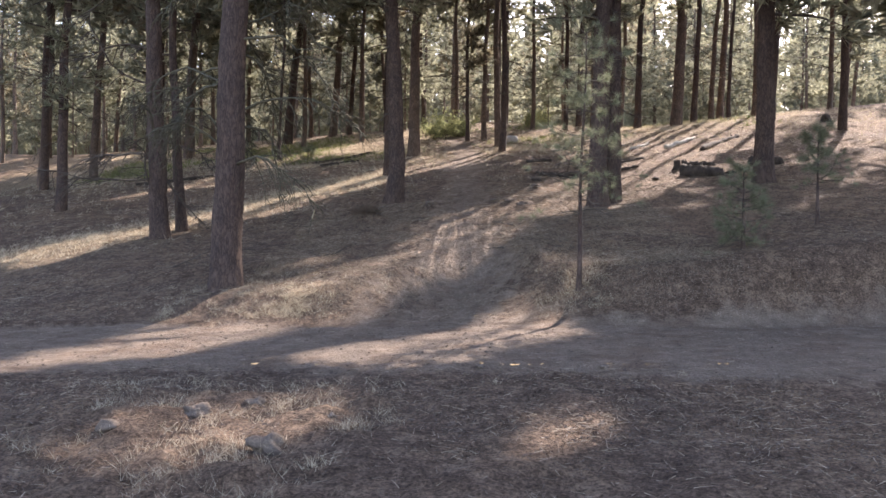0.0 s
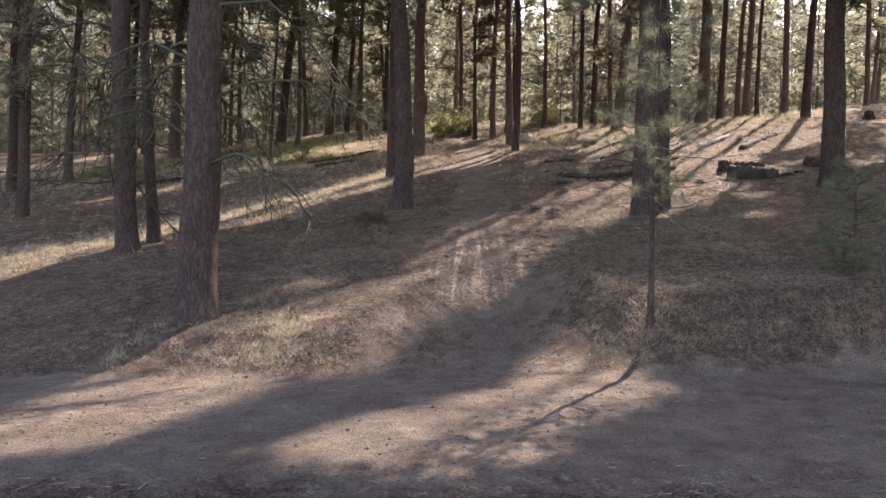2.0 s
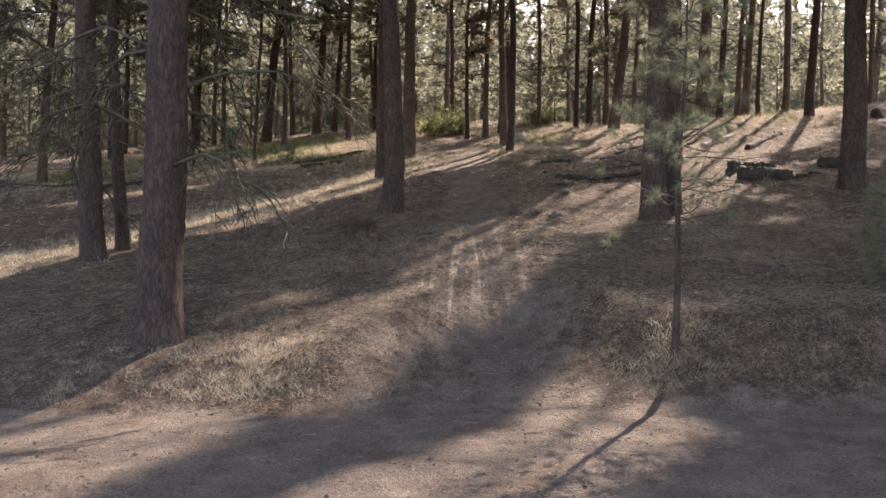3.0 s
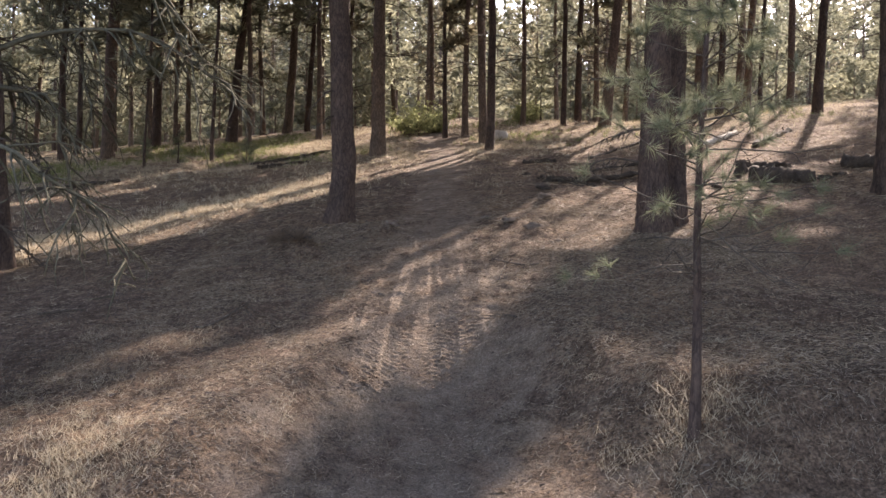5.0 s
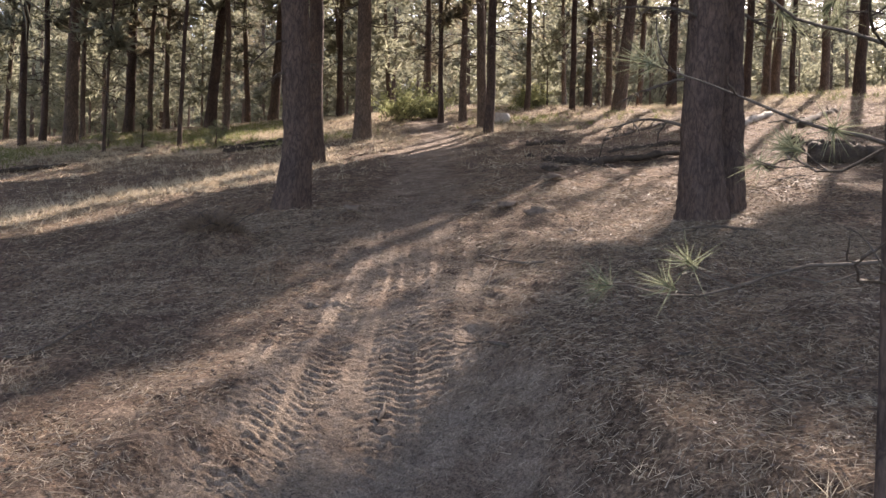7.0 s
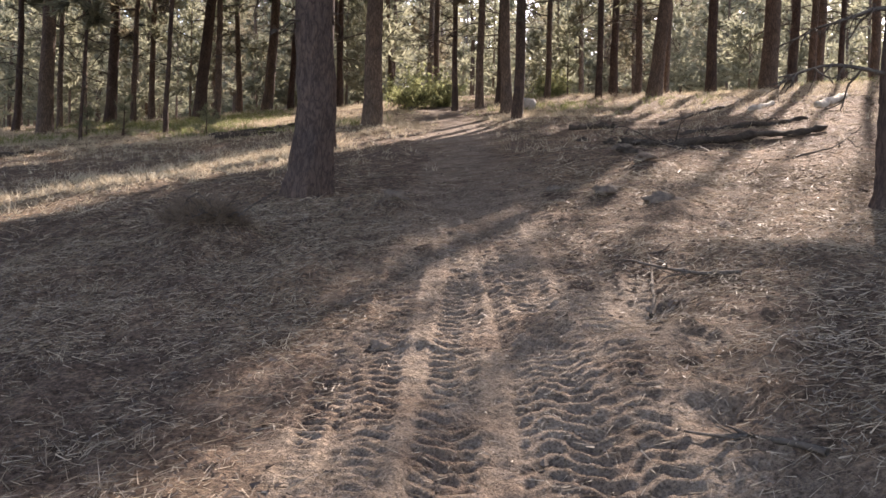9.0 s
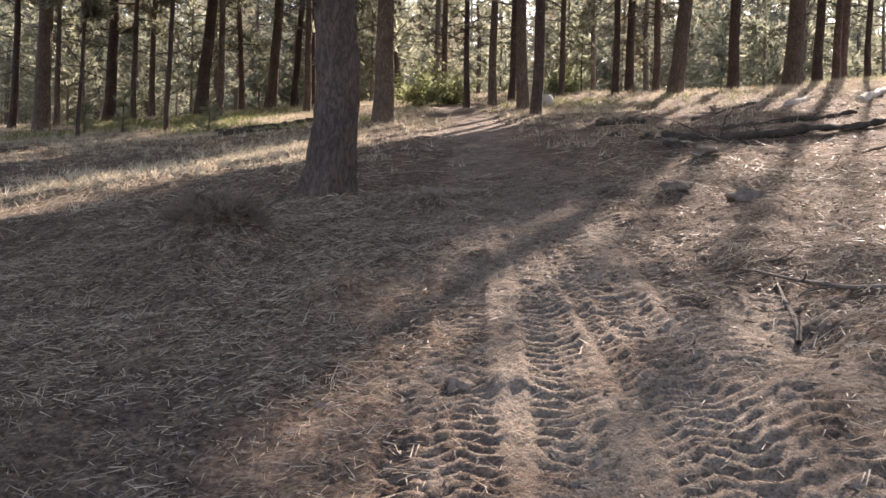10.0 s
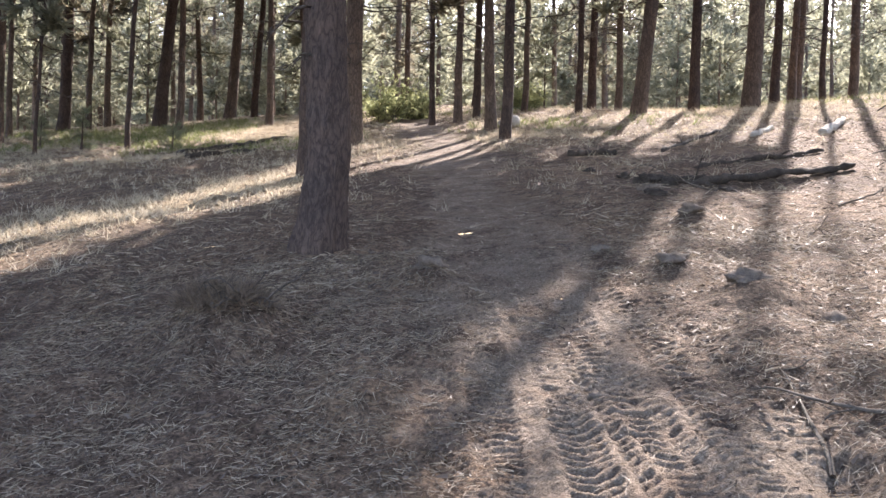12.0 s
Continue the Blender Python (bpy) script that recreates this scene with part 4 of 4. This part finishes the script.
def far_woods():
    """The woods past the last trees that can be counted."""
    rng, rnd = np.random.default_rng(4), random.Random(4)
    verts, faces, spots, ways = [], [], [], []
    for _ in range(740):
        y = rnd.uniform(106, 190)
        x = rnd.uniform(-0.75, 0.75) * y
        z, h = float(ground_z(x, y)), rnd.uniform(18, 34)
        tube(verts, faces, [Vector((x, y, z - 0.3)), Vector((x, y, z + h * 0.5)), Vector((x, y, z + h))], [0.2, 0.14, 0.03], 6)
        for _ in range(84):
            f = rnd.random() ** (1.3 if x < 0 else 0.9)
            a, r = rnd.random() * 6.283, (2.7 * (1 - f) + 0.5) * rnd.random() ** 0.6
            spots.append((x + r * math.cos(a), y + r * math.sin(a), z + 1.2 + (h - 1.2) * f))
            ways.append((math.cos(a), math.sin(a), 0.3))
    ob = thing("far_woods", 0, 150, 0, "dense distant pine woods behind the slope", "woods", kind="stuff")
    ob.location = (0, 0, 0)
    part("stemwork", mesh_of("stemwork", verts, faces, BARK_HAZED), ob)
    part("foliage", tri_mesh("foliage", tufts(np.array(spots), np.array(ways), 5, 1.35, 0.5, 0.75, rng), NEEDLE), ob)


far_woods()


# ---- needle litter and dry grass ----
def scatter(n, x0, x1, y0, y1, seed, weight):
    rng = np.random.default_rng(seed)
    x, y = rng.uniform(x0, x1, n * 4), rng.uniform(y0, y1, n * 4)
    keep = np.nonzero(rng.random(n * 4) < weight(x, y))[0][:n]
    return x[keep], y[keep], rng


def litter(n, x0, x1, y0, y1, length, width, seed, weight):
    x, y, rng = scatter(n, x0, x1, y0, y1, seed, weight)
    a = rng.uniform(0, 2 * math.pi, len(x))
    ca, sa = np.cos(a), np.sin(a)
    rise = (ground_z(x + 0.1 * ca, y + 0.1 * sa) - ground_z(x, y)) / 0.1
    way = np.stack([ca, sa, rise + rng.normal(0.05, 0.2, len(x))], 1)
    way /= np.linalg.norm(way, axis=1, keepdims=True)
    root = np.stack([x, y, ground_z(x, y) + rng.uniform(0.002, 0.025, len(x))], 1)
    return blades(root, way, length * rng.uniform(0.5, 1.3, len(x)), width, rng)


def floor_weight(x, y):
    return np.clip(1.05 - 1.2 * bareness(x, y), 0.16, 1) * (0.55 + 0.45 * vnoise(x, y, 0.8, 61))


cover = np.concatenate([litter(90000, -3.5, 4.5, 12.6, 22, 0.075, 0.0042, 1, floor_weight), litter(45000, -9, 9, 4.5, 24, 0.10, 0.006, 2, floor_weight), litter(35000, -14, 14, 20, 46, 0.17, 0.013, 3, floor_weight), litter(9000, -1.6, 1.9, 13.5, 21, 0.055, 0.003, 4, lambda x, y: 0.3 + 0.3 * vnoise(x, y, 1.5, 62))])
tagged(new("needle_litter", tri_mesh("needle_litter", cover, LITTER)), "brown fallen pine needles covering the forest floor", "litter", kind="stuff")


chips = np.concatenate([litter(30000, -4.5, 5.5, 5, 22, 0.035, 0.013, 11, floor_weight), litter(9000, -10, 10, 12, 34, 0.06, 0.022, 12, floor_weight)])
tagged(new("bark_chips", tri_mesh("bark_chips", chips, CHIP)), "dark bark chips and cone scales strewn on the slope", "litter", kind="stuff")


def grass(n, x0, x1, y0, y1, count, tall, width, seed, weight):
    x, y, rng = scatter(n, x0, x1, y0, y1, seed, weight)
    c = np.stack([x, y, ground_z(x, y)], 1)
    c = np.repeat(c, count, 0)
    c[:, :2] += rng.normal(0, 0.05, (len(c), 2))
    way = rng.normal(size=c.shape) * np.array([0.8, 0.8, 0.2]) + np.array([0, 0, 1])
    way /= np.linalg.norm(way, axis=1, keepdims=True)
    return blades(c - way * 0.01, way, tall * rng.uniform(0.4, 1.25, len(c)), width, rng)


def bank_grass(x, y):
    tuft = smooth(0.0, 0.6, vnoise(x, y, 0.7, 71) + 0.3 * vnoise(x, y, 2.1, 72))
    foot = np.exp(-((x + 2.9) ** 2 + (y - 13.2) ** 2 / 0.6) / 1.6) + 0.08 * np.exp(-((x + 1.9) ** 2 + (y - 15.3) ** 2) / 0.9) + 0.8 * np.exp(-((x - 2.1) ** 2 + (y - 13) ** 2) / 0.25) + np.exp(-((x + 1.9) ** 2 + (y - 6.2) ** 2) / 0.5)
    return np.clip((0.05 * tuft + foot) * np.where(y < 8, 0.6, (1 - bareness(x, y)) ** 2), 0, 1)


def weed_patch(x, y):
    return np.exp(-(((x + 2.4) / 0.9) ** 2 + ((y - 15.2) / 0.8) ** 2)) * smooth(-0.4, 0.3, vnoise(x, y, 1.8, 76))


weeds = grass(420, -4.2, -0.9, 13.6, 17.0, 16, 0.10, 0.0045, 18, weed_patch)
tagged(new("dead_weeds", tri_mesh("dead_weeds", weeds, LITTER)), "reddish brown dead weeds on the bank beside the trail", "weeds", kind="stuff")


def slope_grass(x, y):
    return np.clip((dryness(x, y) + 0.08 * smooth(23, 27, y)) * (1 - bareness(x, y)) ** 2, 0, 1)


def verge_grass(x, y):
    return np.clip(np.exp(-((y - 13.0 - 0.35 * (x + 2.6)) / 0.75) ** 2) * smooth(-0.3, 0.4, vnoise(x, y, 1.3, 73)) * (1 - bareness(x, y)), 0, 1)


def round_sapling(x, y):
    return np.exp(-((x - 2.0) ** 2 + (y - 13.0) ** 2) / 0.16)


def shoulder_grass(x, y):
    return smooth(-0.1, 0.5, vnoise(x, y, 1.6, 74))


dry = np.concatenate([grass(420, -4.4, -1.0, 12.4, 14.8, 20, 0.13, 0.0042, 15, verge_grass), grass(70, 1.4, 2.6, 12.5, 13.6, 16, 0.15, 0.004, 16, round_sapling), grass(150, -3.4, -0.4, 4.8, 7.6, 16, 0.11, 0.004, 17, shoulder_grass), grass(2300, -7, 7, 4.5, 20, 18, 0.10, 0.004, 5, bank_grass), grass(14000, -18, 18, 18, 49, 8, 0.17, 0.011, 6, slope_grass)])
tagged(new("dry_grass", tri_mesh("dry_grass", dry, STRAW)), "tufts of pale dry grass on the banks and slope", "grass", kind="stuff")


def weed_weight(x, y):
    return np.clip(smooth(33, 37, y) * smooth(-0.1, 0.5, vnoise(x, y, 0.3, 81)) * (1 - bareness(x, y)) ** 2 * np.where(x < -2, 1, 0.35), 0, 1)


weeds = grass(2600, -16, 14, 32, 48, 8, 0.22, 0.03, 7, weed_weight)
tagged(new("green_weeds", tri_mesh("green_weeds", weeds, WEED)), "low green weeds among pale grass under the pines", "weeds", kind="stuff")


def pebble_mesh():
    rng = np.random.default_rng(8)
    x, y = rng.uniform(-7, 7, 900), rng.uniform(6, 18, 900)
    keep = rng.random(900) < 0.15 + 0.85 * bareness(x, y)
    x, y = x[keep], y[keep]
    r = 0.006 + 0.02 * rng.random(len(x)) ** 4
    octa = np.array([(1, 0, 0), (0, 1, 0), (-1, 0, 0), (0, -1, 0), (0, 0, 0.8), (0, 0, -0.8)])
    tri = np.array([(0, 1, 4), (1, 2, 4), (2, 3, 4), (3, 0, 4), (1, 0, 5), (2, 1, 5), (3, 2, 5), (0, 3, 5)])
    jitter = rng.uniform(0.6, 1.3, (len(x), 6, 1))
    pts = octa[None] * jitter * r[:, None, None] + np.stack([x, y, ground_z(x, y) + r * 0.3], 1)[:, None]
    return tri_mesh("pebbles", pts[:, tri].reshape(-1, 3, 3), CLOD)


tagged(new("pebbles", pebble_mesh()), "small stones and dirt crumbs on the road and trail", "pebbles", kind="stuff")
